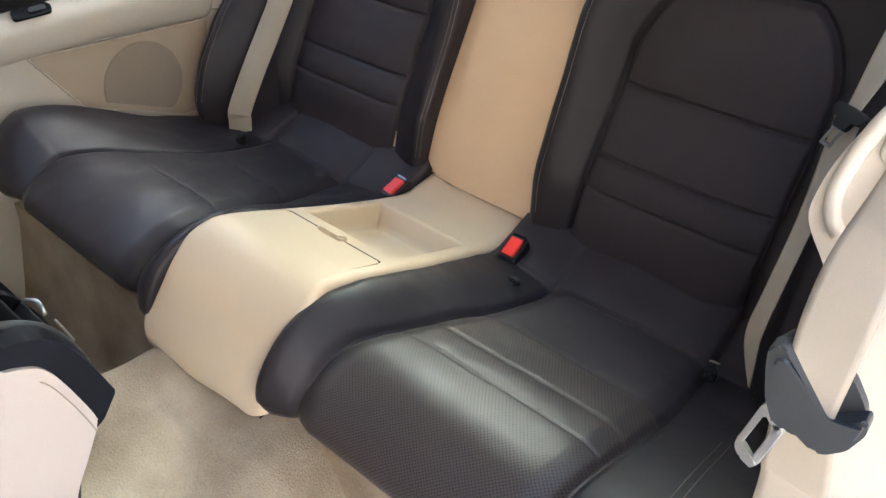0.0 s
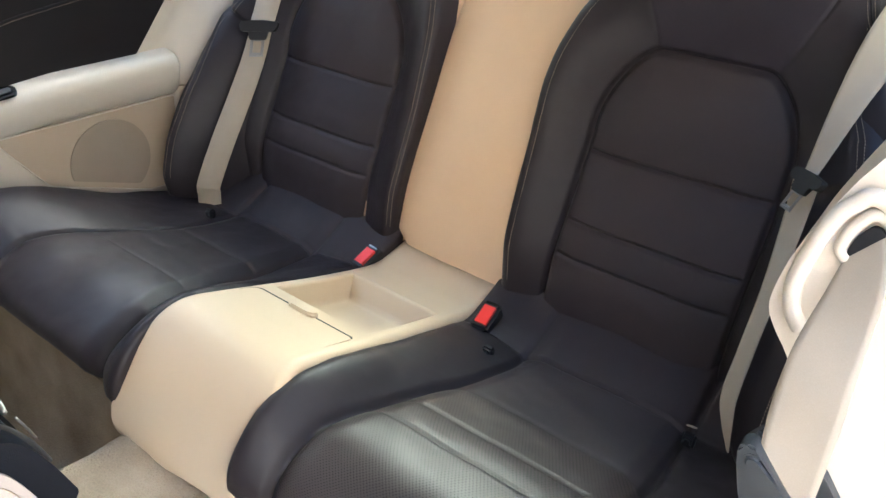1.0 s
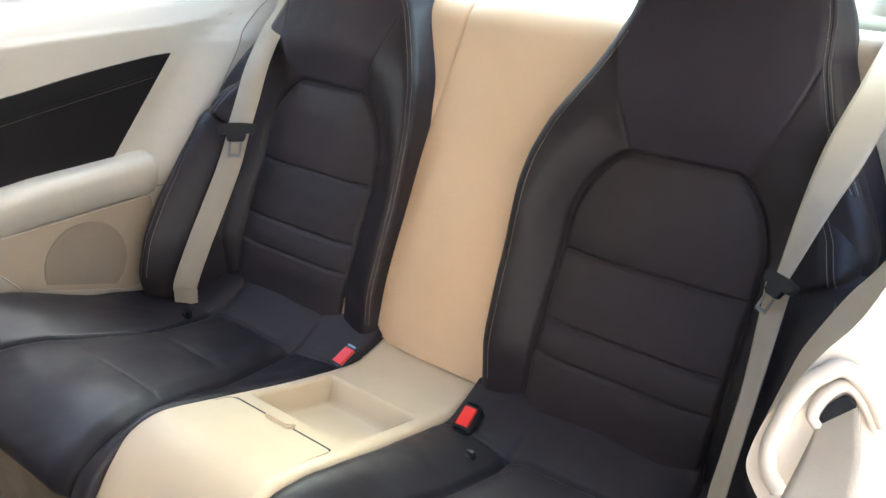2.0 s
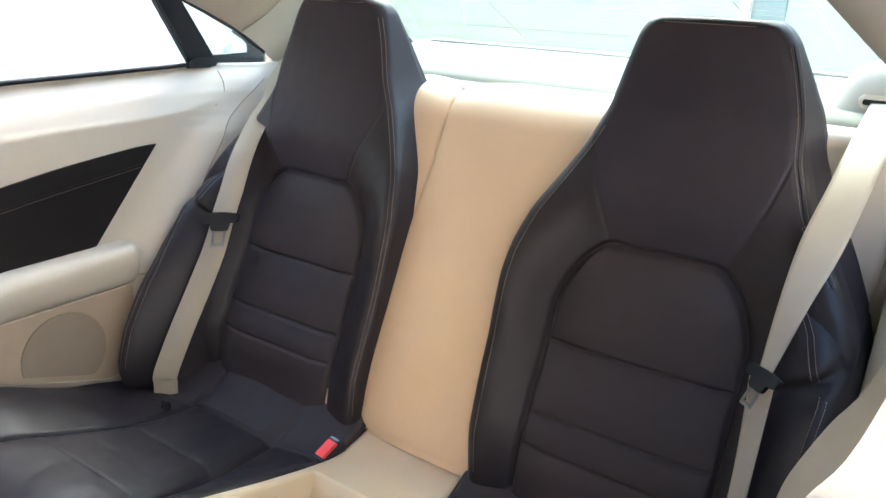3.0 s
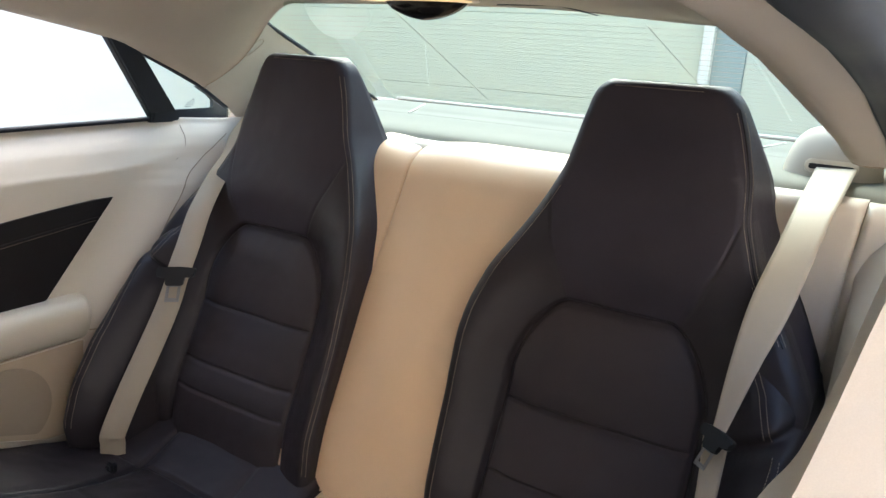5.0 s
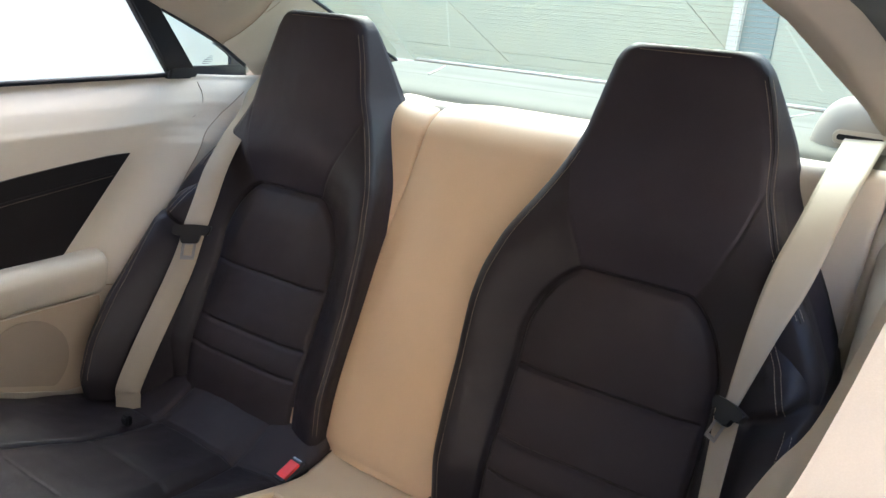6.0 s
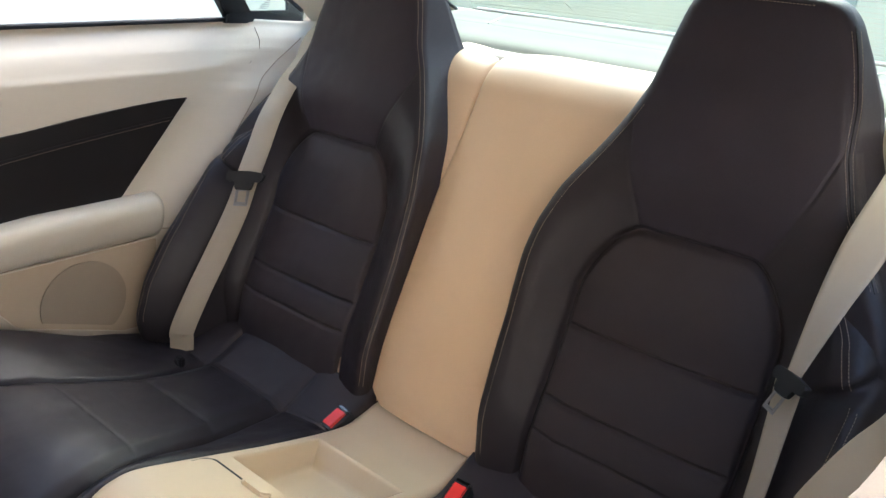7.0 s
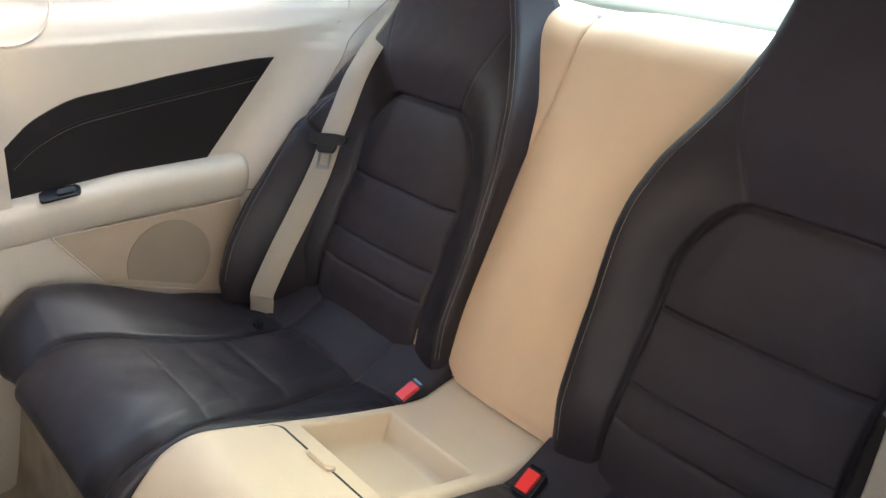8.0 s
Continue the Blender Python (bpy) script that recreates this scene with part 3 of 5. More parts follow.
# ---------------------------------------------------------------- panel between the seats
def divider():
    top = thing("seat_divider", "cream leather padded panel between the two rear seats", "seat panel", (0, .05, .39))
    path = catmull([(-.004, .392), (-.002, .402), (.001, .43), (.026, .53), (.096, .70), (.172, .845), (.197, .895), (.214, .925), (.238, .948), (.268, .960), (.30, .964), (.33, .964)], 90)
    tan = np.gradient(path, axis=0); tan /= np.linalg.norm(tan, axis=1, keepdims=True)
    nor = np.stack([-tan[:, 1], tan[:, 0]], -1)
    for name, x0, x1, lift, lab in (("main_pad", -.104, .245, .0, ""), ("side_strip", -.24, -.105, -.002, "")):
        x = np.concatenate([x0 + .016 * (1 - np.cos(np.linspace(0, math.pi / 2, 7))), np.linspace(x0 + .02, x1 - .02, 26), x1 - .016 * (1 - np.sin(np.linspace(0, math.pi / 2, 7)))])
        e = np.minimum(x - x0, x1 - x)
        # the edges that meet in the seam are tighter than the outer ones
        r = np.where((x - x0 < x1 - x) == (name == "main_pad"), .007, .016)
        roll = np.where(e < r, r - np.sqrt(np.maximum(r * r - (r - e) ** 2, 0)), 0)
        puff = .008 * np.sin(np.clip(((x - x0) if name == "main_pad" else (x1 - x)) / .22, 0, .5) * math.pi)
        P = []
        for (y, z), n in zip(path, nor):
            off = lift + puff - roll
            wide = np.clip((x1 - x) / (x1 - x0), 0, 1) * -.014 * max(0, 1 - (z - .4) / .5)
            # lower outer corner, rounded
            wide = wide + .024 * max(0, 1 - (z - .392) / .034) ** 2.2 * np.clip((x1 - x) / (x1 - x0), 0, 1) ** 3
            # the pad ends just behind the seats' inner edges
            side = float(Q_IN(min(z, 1.1))) + .012
            xz = np.clip(x, -side if z > .44 else -1, side)
            P.append(np.stack([xz + wide, y + n[0] * off, z + n[1] * off], -1))
        P = np.array(P)
        bottom = P[0].copy(); bottom[:, 1] += .05
        le, ri = P[:, :1].copy(), P[:, -1:].copy()
        back = -np.stack([np.zeros(len(path)), nor[:, 0], nor[:, 1]], -1)[:, None] * .03
        le, ri = le + back, ri + back
        P = np.concatenate([le, P, ri], 1)
        P = np.concatenate([np.concatenate([le[:1, :1] + [0, .02, 0], bottom[None], ri[:1, :1] + [0, .02, 0]], 1), P], 0)
        P[..., 1] += wrinkle(P, 9, .0022)
        mesh_part(name, P.reshape(-1, 3), grid_faces(*P.shape[:2]), CREAM, top, lab)


divider()


# ---------------------------------------------------------------- console between the cushions
def rear_console():
    con = thing("rear_console", "beige moulded console with a lid and an open tray", "car console", (0, -.3, .3))
    path = catmull([(.035, .399), (0, .391), (-.06, .381), (-.11, .388), (-.22, .420), (-.325, .4555), (-.39, .478), (-.437, .4925), (-.462, .492), (-.485, .481), (-.512, .456), (-.538, .420), (-.556, .393), (-.565, .373), (-.568, .356), (-.563, .342), (-.546, .333)], 240)
    tan = np.gradient(path, axis=0); tan /= np.linalg.norm(tan, axis=1, keepdims=True)
    nor = np.stack([tan[:, 1], -tan[:, 0]], -1)
    half = .1085
    r = .013
    ang = np.linspace(0, math.pi / 2, 8)
    cross = [(-half, -.10), (-half, -.05)] + [(-half + r - r * math.cos(a), -r + r * math.sin(a)) for a in ang]
    cross += [(x, 0.0) for x in np.concatenate([np.linspace(-.0945, -.088, 5)[0:], np.linspace(-.08, .08, 21), np.linspace(.088, .0945, 5)])]
    cross += [(half - r + r * math.sin(a), -r + r * math.cos(a)) for a in ang] + [(half, -.05), (half, -.10)]
    cross = np.array(cross)
    # lower front corners, rounded
    arc = np.concatenate([[0], np.cumsum(np.linalg.norm(np.diff(path, axis=0), axis=1))])
    t = np.clip((arc - (arc[-1] - .070)) / .070, 0, 1)
    deep = np.maximum(cross[None, :, 1], -(.10 - .086 * smoothstep((arc - arc[-1] + .16) / .12))[:, None])
    P = np.array([np.stack([cross[:, 0], y + n[0] * d, z + n[1] * d], -1) for (y, z), n, d in zip(path, nor, deep)])
    flare = smoothstep((-path[:, 0] - .44) / .10)
    bend = 1 - np.sqrt(1 - .96 * t * t)
    for half_of, wider, cut in ((P[:, :, 0] < 0, .13, .38), (P[:, :, 0] > 0, .17, .62)):
        P[:, :, 0] *= np.where(half_of, ((1 + wider * flare) * (1 - cut * bend))[:, None], 1)
    P[:, :, 2] += .034 * t[:, None] ** 1.5 * smoothstep((P[:, :, 0] + .03) / .12)
    nu, nv = P.shape[:2]
    # rows and columns of the tray's opening
    y_row = path[:, 0]
    tray_rows = np.where((y_row < -.140) & (y_row > -.309))[0]
    r0, r1 = tray_rows[0], tray_rows[-1]
    top_cols = np.where((cross[:, 1] > -1e-6) & (np.abs(cross[:, 0]) < .0885))[0]
    c0, c1 = top_cols[0], top_cols[-1]
    faces = grid_faces(nu, nv)
    keep = [not (r0 <= f[0] // nv < r1 and c0 <= f[0] % nv < c1) for f in faces]
    sub_mesh("console_body", P, faces, keep, CONSOLE, con)
    # tray: rounded lip, sloping walls and floor
    loop = [(i, c0) for i in range(r0, r1)] + [(r1, j) for j in range(c0, c1)] + [(i, c1) for i in range(r1, r0, -1)] + [(r0, j) for j in range(c1, c0, -1)]
    rim = np.array([P[i, j] for i, j in loop])
    c = rim.mean(0)
    n3 = np.array([0, .317, .948])
    rings = []
    for inset, deep in ((0, 0), (.0012, .0006), (.003, .0022), (.0042, .005), (.010, .030), (.0125, .0365), (.018, .040)):
        d = rim - c
        sx = 1 - inset / .09
        sy = 1 - inset / .085
        ring = c + d * np.array([sx, sy, sy]) - n3 * deep
        rings.append(ring)
    V = np.vstack(rings)
    m = len(rim)
    F = grid_faces(len(rings), m, True) + [tuple((len(rings) - 1) * m + k for k in range(m))]
    mesh_part("open_tray", V, F, CONSOLE, con, crisp=38)
    # lid with its gap and finger tab
    o = Vector((0, -.338, .4600))
    b = Vector((0, -.957, .289)).normalized()
    a = Vector((-1, 0, 0))
    slab("lid_gap", rounded([(-.090, -.0046), (.086, -.0046), (.0952, .006), (.0952, .090), (-.088, .090)], .004), .0012, BLACK, con, "dark shadow gap round the lid", (o, a, b), .0)
    slab("lid", rounded([(-.0922, .0010), (.084, .0010), (.0922, .010), (.0922, .1028), (-.0922, .1028)], .004), .0034, CONSOLE, con, "", (o - Vector((0, .0003, .0009)), a, b), .0009)
    slab("finger_tab", rounded([(-.021, -.0125), (.021, -.0125), (.025, .007), (-.025, .007)], .0095), .0088, CONSOLE, con, "", (o, a, b), .003)


rear_console()


# ---------------------------------------------------------------- belt buckles
def buckle(s, tilt):
    b = thing("belt_buckle", "black seat belt buckle with a bright red release button", "buckle", (s * .14, -.085, .36), "rear buckles")
    turn = Matrix(((1, 0, 0), (0, .91, -.42), (0, .42, .91))).to_4x4()
    turn = Matrix.Rotation(radians(tilt), 4, "Z") @ turn
    c = Vector((.142, -.098, .399)) if s > 0 else Vector((-.119, -.083, .392))
    for nm, lo, hi, mt, bev, lab in (("housing", (-.0155, -.027, -.055), (.0155, .026, .0), BLACK, .005, ""),
                                     ("release_button", (-.0108, -.0190, -.006), (.0108, .0165, .0014), RED, .0015, "red push button"),
                                     ("tongue_slot", (-.0100, .0185, -.006), (.0100, .0225, .0006), GLOSSY, .0004, "")):
        bm = bmesh.new()
        bmesh.ops.create_cube(bm, size=1)
        for v in bm.verts:
            v.co = Vector([lo[i] + (hi[i] - lo[i]) * (v.co[i] + .5) for i in range(3)])
        bmesh.ops.bevel(bm, geom=list(bm.edges), offset=bev, segments=3, affect="EDGES")
        bmesh.ops.transform(bm, matrix=Matrix.Translation(c) @ turn, verts=bm.verts)
        part(nm, bm, mt, b, lab)
    return b


buckle(-1, -6)
buckle(1, 4)


# ---------------------------------------------------------------- car shell: side trim, roof, glass
RAIL_Q = smooth_table([-1.4, -.7, -.35, -.23, -.01, .106, .235, .285, .34], [.575, .582, .580, .576, .582, .604, .630, .642, .655], .03)
RAIL_Z = smooth_table([-1.4, -1.0, -.7, -.5, -.35, -.23, -.01, .106, .20, .255, .29, .34], [1.15, 1.172, 1.172, 1.157, 1.151, 1.143, 1.108, 1.064, 1.027, .998, .979, .957], .015)
ROOF_Z = smooth_table([-1.4, -.6, -.2, .22, .4], [1.19, 1.235, 1.228, 1.197, 1.17], .08)
TRIM_X = smooth_table([.0, .10, .35, .45, .56, .64, .80, .843, .852, .90, .948, .96], [.60, .62, .631, .633, .640, .648, .649, .6505, .6555, .674, .698, .702], .0025)


def trim_x(y, z):
    """Half width of the cabin at the side trim."""
    start = np.interp(z, [.60, .66, .70, .824, .882], [-.085, -.068, -.037, .082, .177])
    u = np.clip((y - start) / np.interp(z, [.56, .7], [.08, .13]), 0, 1)
    pull = .050 * (.6 * np.sin(u * math.pi / 2) + .4 * smoothstep(u)) * np.interp(z, [.0, .88, .95], [1, 1, .45])
    pull = pull + .035 * smoothstep((y - .10) / .20) * np.interp(z, [.85, .95], [0, 1])
    lift = np.interp(y, [-.6, -.23, .013, .10, .175], [.002, .012, .019, .029, .042]) * np.interp(z, [.72, .80, .90, .945], [0, 1, 1, 0])
    return TRIM_X(z - lift) - pull


def sill_drop(y):
    """The window line falls towards the front."""
    return np.interp(y, [-1.2, -.5, .15], [-.032, -.022, 0])


def side_trim(s, y0, label):
    top = thing("side_trim", label, "trim panel", (s * .64, -.2, .05))
    yy = np.linspace(y0, .80, 90)
    zz = np.concatenate([np.linspace(.02, .82, 70), np.linspace(.825, .87, 22), np.linspace(.88, .955, 16)])
    Y, Z = np.meshgrid(yy, zz, indexing="ij")
    P = np.stack([s * trim_x(Y, Z), Y, Z + sill_drop(Y) * smoothstep((Z - .87) / .06)], -1)
    ledge = P[:, -1:].copy(); ledge[..., 0] = s * .76; ledge[..., 2] -= .014
    low = P[:, :1].copy(); low[..., 0] = s * .76
    P = np.concatenate([low, P, ledge], 1)
    if s > 0:
        P = P[:, ::-1]
    mesh_part("panel_skin", P.reshape(-1, 3), grid_faces(*P.shape[:2]), PLASTIC, top)
    # outer skin of the body side
    block("outer_skin", (min(s * .77, s * .80), y0, .0), (max(s * .77, s * .80), .8, .89), WALL, top, "white painted body side", .01)
    return top


trim = side_trim(-1, -1.78, "cream side trim with dark leather inset, armrest and speaker")
side_trim(1, -.50, "plain cream side trim behind the open doorway")


def left_trim_details():
    # dark leather inset
    edge = [(.012, .816), (-.143, .630), (-.30, .618), (-.650, .574), (-.640, .588), (-.565, .618), (-.505, .664), (-.455, .712), (-.420, .741), (-.358, .768), (-.28, .780), (-.198, .793), (-.10, .805)]
    top_edge = catmull(edge[4:] + edge[:1], 50)
    inset = rounded([edge[0], edge[1], edge[2], edge[3]], .004, 3)[2:] + [tuple(p) for p in top_edge[2:-2]]
    inset_ob = slab("leather_inset", inset, .012, INSET, trim, "dark leather inset with pale stitching", ((-.656, 0, 0), (0, 1, 0), (0, 0, 1)), .005)
    line = catmull([(-.46, .672), (-.42, .704), (-.362, .730), (-.28, .745), (-.198, .757), (-.10, .770), (-.024, .780)], 80)
    slab("inset_fold", [tuple(p) for p in line] + [tuple(p - np.array([0, .003])) for p in line[::-1]], .0018, BLACK, inset_ob, "", ((-.6445, 0, 0), (0, 1, 0), (0, 0, 1)), 0)
    stitches("stitching", [(-.6438, a, b - .006) for a, b in line], (1, 0, 0), inset_ob)
    # armrest
    prof = catmull([(-.652, .649), (-.636, .6475), (-.620, .642), (-.611, .633), (-.6065, .618), (-.609, .594), (-.618, .570), (-.627, .559), (-.633, .556), (-.650, .553)], 26)
    rows = []
    for y in np.concatenate([np.linspace(-1.15, -.082, 40), -.082 + .022 * np.sin(np.linspace(.1, math.pi / 2, 10))]):
        t = max(0, (y + .082) / .022)
        k = math.sqrt(max(0, 1 - t * t)) if t > 0 else 1
        dz = np.interp(y, [-1.15, -.5, -.3, -.06], [-.035, -.012, .0, -.002])
        x = -.652 + (prof[:, 0] + .652) * (.25 + .75 * k)
        low = 1 - np.interp(y, [-.5, -.3, -.06], [.20, .13, .07])
        z = .60 + (.556 + (prof[:, 1] - .556) * low - .60) * (.55 + .45 * k) + dz
        rows.append(np.stack([x, np.full(26, y), z], -1))
    end = rows[-1].copy(); end[:, 0] = -.66
    rows.append(end)
    P = np.array(rows)
    mesh_part("armrest", P.reshape(-1, 3), [f[::-1] for f in grid_faces(*P.shape[:2])], PLASTIC, trim, "padded armrest")
    # window switch
    sw = slab("window_switch", rounded([(-.032, -.011), (.032, -.011), (.036, .011), (-.028, .011)], .007), .005, GLOSSY, trim, "glossy black window switch", ((-.6200, -.406, .6238), (0, 1, .07), (-.88, 0, .47)), .002)
    slab("rocker", rounded([(-.004, -.005), (.024, -.005), (.026, .005), (-.002, .005)], .003), .003, BLACK, sw, "", ((-.6175, -.406, .6283), (0, 1, .07), (-.88, 0, .47)), .0012)
    # speaker cover
    cover = [(-.425, .550), (-.347, .443), (-.157, .374), (-.112, .372), (-.080, .455), (-.078, .552)]
    sp = slab("speaker_cover", rounded(cover, .006, 4), .0075, GRILLE, trim, "woven speaker cover", ((-.6360, 0, 0), (0, 1, 0), (0, 0, 1)), .002)
    lip = np.array(rounded(cover, .006, 6))
    sweep("cover_lip", [(-.6290, a, b) for a, b in lip], circle(.0016, 6), (1, 0, 0), PLASTIC, sp, "", True)
    disc = [(-.228 + .080 * math.cos(a), .457 + .080 * math.sin(a)) for a in np.linspace(0, 2 * math.pi, 60, endpoint=False)]
    disc = [(a, max(b, .452 - (a + .347) * .363 + .004)) for a, b in disc]
    slab("speaker_mesh", disc, .0024, MESH_DARK, sp, "round darker speaker mesh", ((-.6290, 0, 0), (0, 1, 0), (0, 0, 1)), .0006)
    # joints in the trim
    for pts, r in (([(-.098, .566), (-.085, .5665), (-.060, .568), (-.03, .570)], .0011),
                   ([(.152, .868), (.175, .885), (.189, .912), (.192, .940)], .0010),
                   ([(.272, .924), (.241, .903), (.202, .871), (.166, .840), (.14, .804), (.11, .766), (.087, .735)], .0010)):
        line = catmull([(a, b, 0) for a, b in pts], 50)
        sweep("trim_joint", [(-float(trim_x(a, b)) + .0004, a, b) for a, b, _ in line], circle(r, 6), (1, 0, 0), MESH_DARK, trim, "narrow shadow joint")
    # round cover high on the trim
    cy, cz, r = -.437, .925, .072
    t = np.linspace(0, 2 * math.pi, 48, endpoint=False)
    slab("cover_mesh", [(cy + .068 * math.cos(a), cz + .068 * math.sin(a)) for a in t], .003, MESH_DARK, trim, "round woven cover", ((-.674, 0, 0), (0, 1, 0), (-.45, 0, 1)), .001)
    ring = [(-(float(TRIM_X(min(.955, cz + r * math.sin(a)))) - .004), cy + r * math.cos(a), cz + r * math.sin(a)) for a in t]
    sweep("cover_rim", ring, circle(.0022, 6), (1, 0, 0), PLASTIC, trim, "round cover rim", True)


left_trim_details()


def belt_tower(s):
    """Upright trim with the front belt's outlet, arch rim and slot."""
    top = thing("belt_tower", "cream upright trim with an arched seat belt outlet", "belt trim", (s * .66, -.5, .05), "belt towers")
    edge = catmull([(.640, .05), (.632, .30), (.625, .55), (.610, .74), (.602, .80), (.592, .820), (.583, .832), (.5775, .842), (.5768, .853), (.580, .874), (.588, .898), (.595, .916), (.606, .940), (.616, .985), (.626, 1.04), (.638, 1.085)], 60)
    outline = [(p[0], p[1]) for p in edge] + [(.70, 1.10), (.76, 1.0), (.76, .05)]
    if s < 0:
        outline = [(-a, b) for a, b in outline][::-1]
    slab("tower_body", outline[::-1], .075, PLASTIC, top, "", ((0, -.475, 0), (1, 0, 0), (0, 0, 1)), .005, 4)
    m = np.array([s, 1, 1])
    outer = [(.594, .839), (.588, .847), (.585, .859), (.586, .872), (.589, .888), (.593, .901), (.598, .908), (.603, .913), (.61, .912), (.618, .905), (.626, .893)]
    inner = [(.602, .881), (.5985, .885), (.599, .892), (.602, .900), (.606, .905), (.611, .905), (.617, .899), (.624, .889)]
    for name, line, y, r in (("outlet_rim", outer, -.5525, .0042), ("inner_rim", inner, -.5520, .0030)):
        sweep(name, catmull([(a, y, b) for a, b in line], 44) * m, circle(r, 10), (0, -1, 0), PLASTIC, top)
    slot = [(.602, .880), (.601, .886), (.603, .894), (.608, .901), (.612, .900), (.6155, .894), (.610, .888)]
    if s < 0:
        slot = [(-a, b) for a, b in slot][::-1]
    slab("outlet_slot", rounded(slot[::-1], .003), .002, BLACK, top, "dark belt slot", ((0, -.5515, 0), (1, 0, 0), (0, 0, 1)), .0004)


belt_tower(1)
belt_tower(-1)


def roll(d, y, f):
    """How far the headliner has risen at d from the rail: 0 at the rail, 1 on the flat."""
    right = smoothstep((d - .04) / (.13 + .07 * np.interp(y, [-.6, -.1, .1, .2], [0, 1, .6, .2])))
    left = smoothstep((d - np.interp(y, [-.25, .15], [.04, -.03])) / np.interp(y, [-.25, .15], [.13, .265]))
    base = np.interp(y, [-.25, .15], [.0, .0356])
    left = (left - base) / (1 - base)
    return np.where(np.array(f) > 0, right, left)


def door_side(f, y):
    """The rail stands further in over the open doorway."""
    return .027 * smoothstep((f - .35) / .5) * smoothstep((.0 - y) / .45)


def headliner():
    f = np.linspace(-1, 1, 121)
    f = np.sign(f) * np.abs(f) ** .7
    rows = []
    for v in np.linspace(0, 1, 70):
        yend = .213 + .050 * np.abs(f) ** 2 - .050 * smoothstep((np.abs(f) - .80) / .20)
        y = -1.60 + (yend + 1.60) * v
        q, ze, zr = RAIL_Q(y), RAIL_Z(y), ROOF_Z(y)
        z = ze + (zr - ze) * roll(q * (1 - np.abs(f)), y, f) - .014 * smoothstep((f - .15) / .5) * smoothstep((.95 - f) / .2) * smoothstep((v - .8) / .2)
        rows.append(np.stack([f * q - door_side(f, y), y, z], -1))
    P = np.array(rows)
    flat = P.reshape(-1, 3)
    nu, nv = P.shape[:2]
    over = flat + np.array([0, 0, .03])
    V = np.vstack([flat, over])
    F = [x[::-1] for x in grid_faces(nu, nv)] + grid_faces(nu, nv, False, nu * nv)
    for j in range(nv - 1):
        for i in (0, nu - 1):
            F.append((i * nv + j, i * nv + j + 1, nu * nv + i * nv + j + 1, nu * nv + i * nv + j))
    for i in range(nu - 1):
        for j in (0, nv - 1):
            F.append((i * nv + j, (i + 1) * nv + j, nu * nv + (i + 1) * nv + j, nu * nv + i * nv + j))
    tagged(mesh_part("ceiling", V, F, LINER), "pale cloth headliner curving down to the side rails", "ceiling", kind="structure")


headliner()
line = catmull([(.060, .188), (.150, .186), (.176, .190), (.196, .206), (.208, .224)], 30)
joint = sweep("ceiling_joint", [(x, y, float(ROOF_Z(y)) - .0006 - .005 * float(smoothstep((x - .15) / .06))) for x, y in line], circle(.0010, 6), (0, 0, 1), GREY)
tagged(joint, "fine dark joint in the headliner", "joint", kind="structure")


def glass_z(y):
    return 1.19 - .33 * (y - .22)


def rear_pillar(s):
    top = thing("rear_pillar", "cream cloth rear pillar beside the rear window", "pillar", (s * .6, .4, .95), "rear pillars")
    def roof_end(f):
        y = .213 + .050 * f ** 2 - .050 * float(smoothstep((f - .80) / .20))
        q = float(RAIL_Q(y))
        return (f * q, y, float(RAIL_Z(y)) + (float(ROOF_Z(y)) - float(RAIL_Z(y))) * float(roll(q * (1 - f), y, s)))
    e = [roof_end(f) for f in np.linspace(.74 if s < 0 else .80, 1, 9)]
    g = catmull([e[0], (.522, .262, 1.172), (.552, .355, 1.147), (.576, .494, 1.101), (.608, .66, 1.046), (.644, .84, .990)], 40)
    side = [(float(RAIL_Q(y)), y, float(RAIL_Z(y))) for y in (.24, .27, .30)]
    o = catmull(e + side + [(.656, .335, .953), (.665, .42, .952), (.668, .54, .951), (.668, .70, .951), (.668, .84, .95)], 40)

    def even(c, n):
        d = np.concatenate([[0], np.cumsum(np.linalg.norm(np.diff(c, axis=0), axis=1))])
        return np.stack([np.interp(np.linspace(0, d[-1], n), d, c[:, k]) for k in range(3)], -1)
    g, o = even(g, 40), even(o, 40)
    rows = []
    for a, b in zip(g, o):
        t = np.linspace(0, 1, 22)[:, None]
        rows.append(a * (1 - t) + b * t)
    P = np.array(rows) * np.array([s, 1, 1])
    if s < 0:
        P = P[:, ::-1]
    mesh_part("pillar_skin", P.reshape(-1, 3), grid_faces(*P.shape[:2]), LINER, top)
    # joint and oval cover
    j = [P[k, 0 if s < 0 else 21] for k in range(1, 15)]
    sweep("pillar_joint", np.array(j) + np.array([-s * .001, -.002, -.001]), circle(.0008, 6), (0, -1, 0), MESH_DARK, top, "narrow joint")
    col = (lambda n: n) if s < 0 else (lambda n: 21 - n)
    c = P[9, col(14)]
    du = P[9, col(17)] - P[9, col(11)]; du /= np.linalg.norm(du)
    dv = P[11, col(14)] - P[7, col(14)]; dv /= np.linalg.norm(dv)
    t = np.linspace(0, 2 * math.pi, 30, endpoint=False)
    oval = [c + du * .026 * np.sign(math.cos(a)) * abs(math.cos(a)) ** .7 + dv * .011 * np.sign(math.sin(a)) * abs(math.sin(a)) ** .7 + np.array([-s * .001, -.002, -.001]) for a in t]
    sweep("oval_cover", oval, circle(.0007, 5), (0, -1, 0), MESH_DARK, top, "oval cover outline", True)


rear_pillar(-1)
rear_pillar(1)


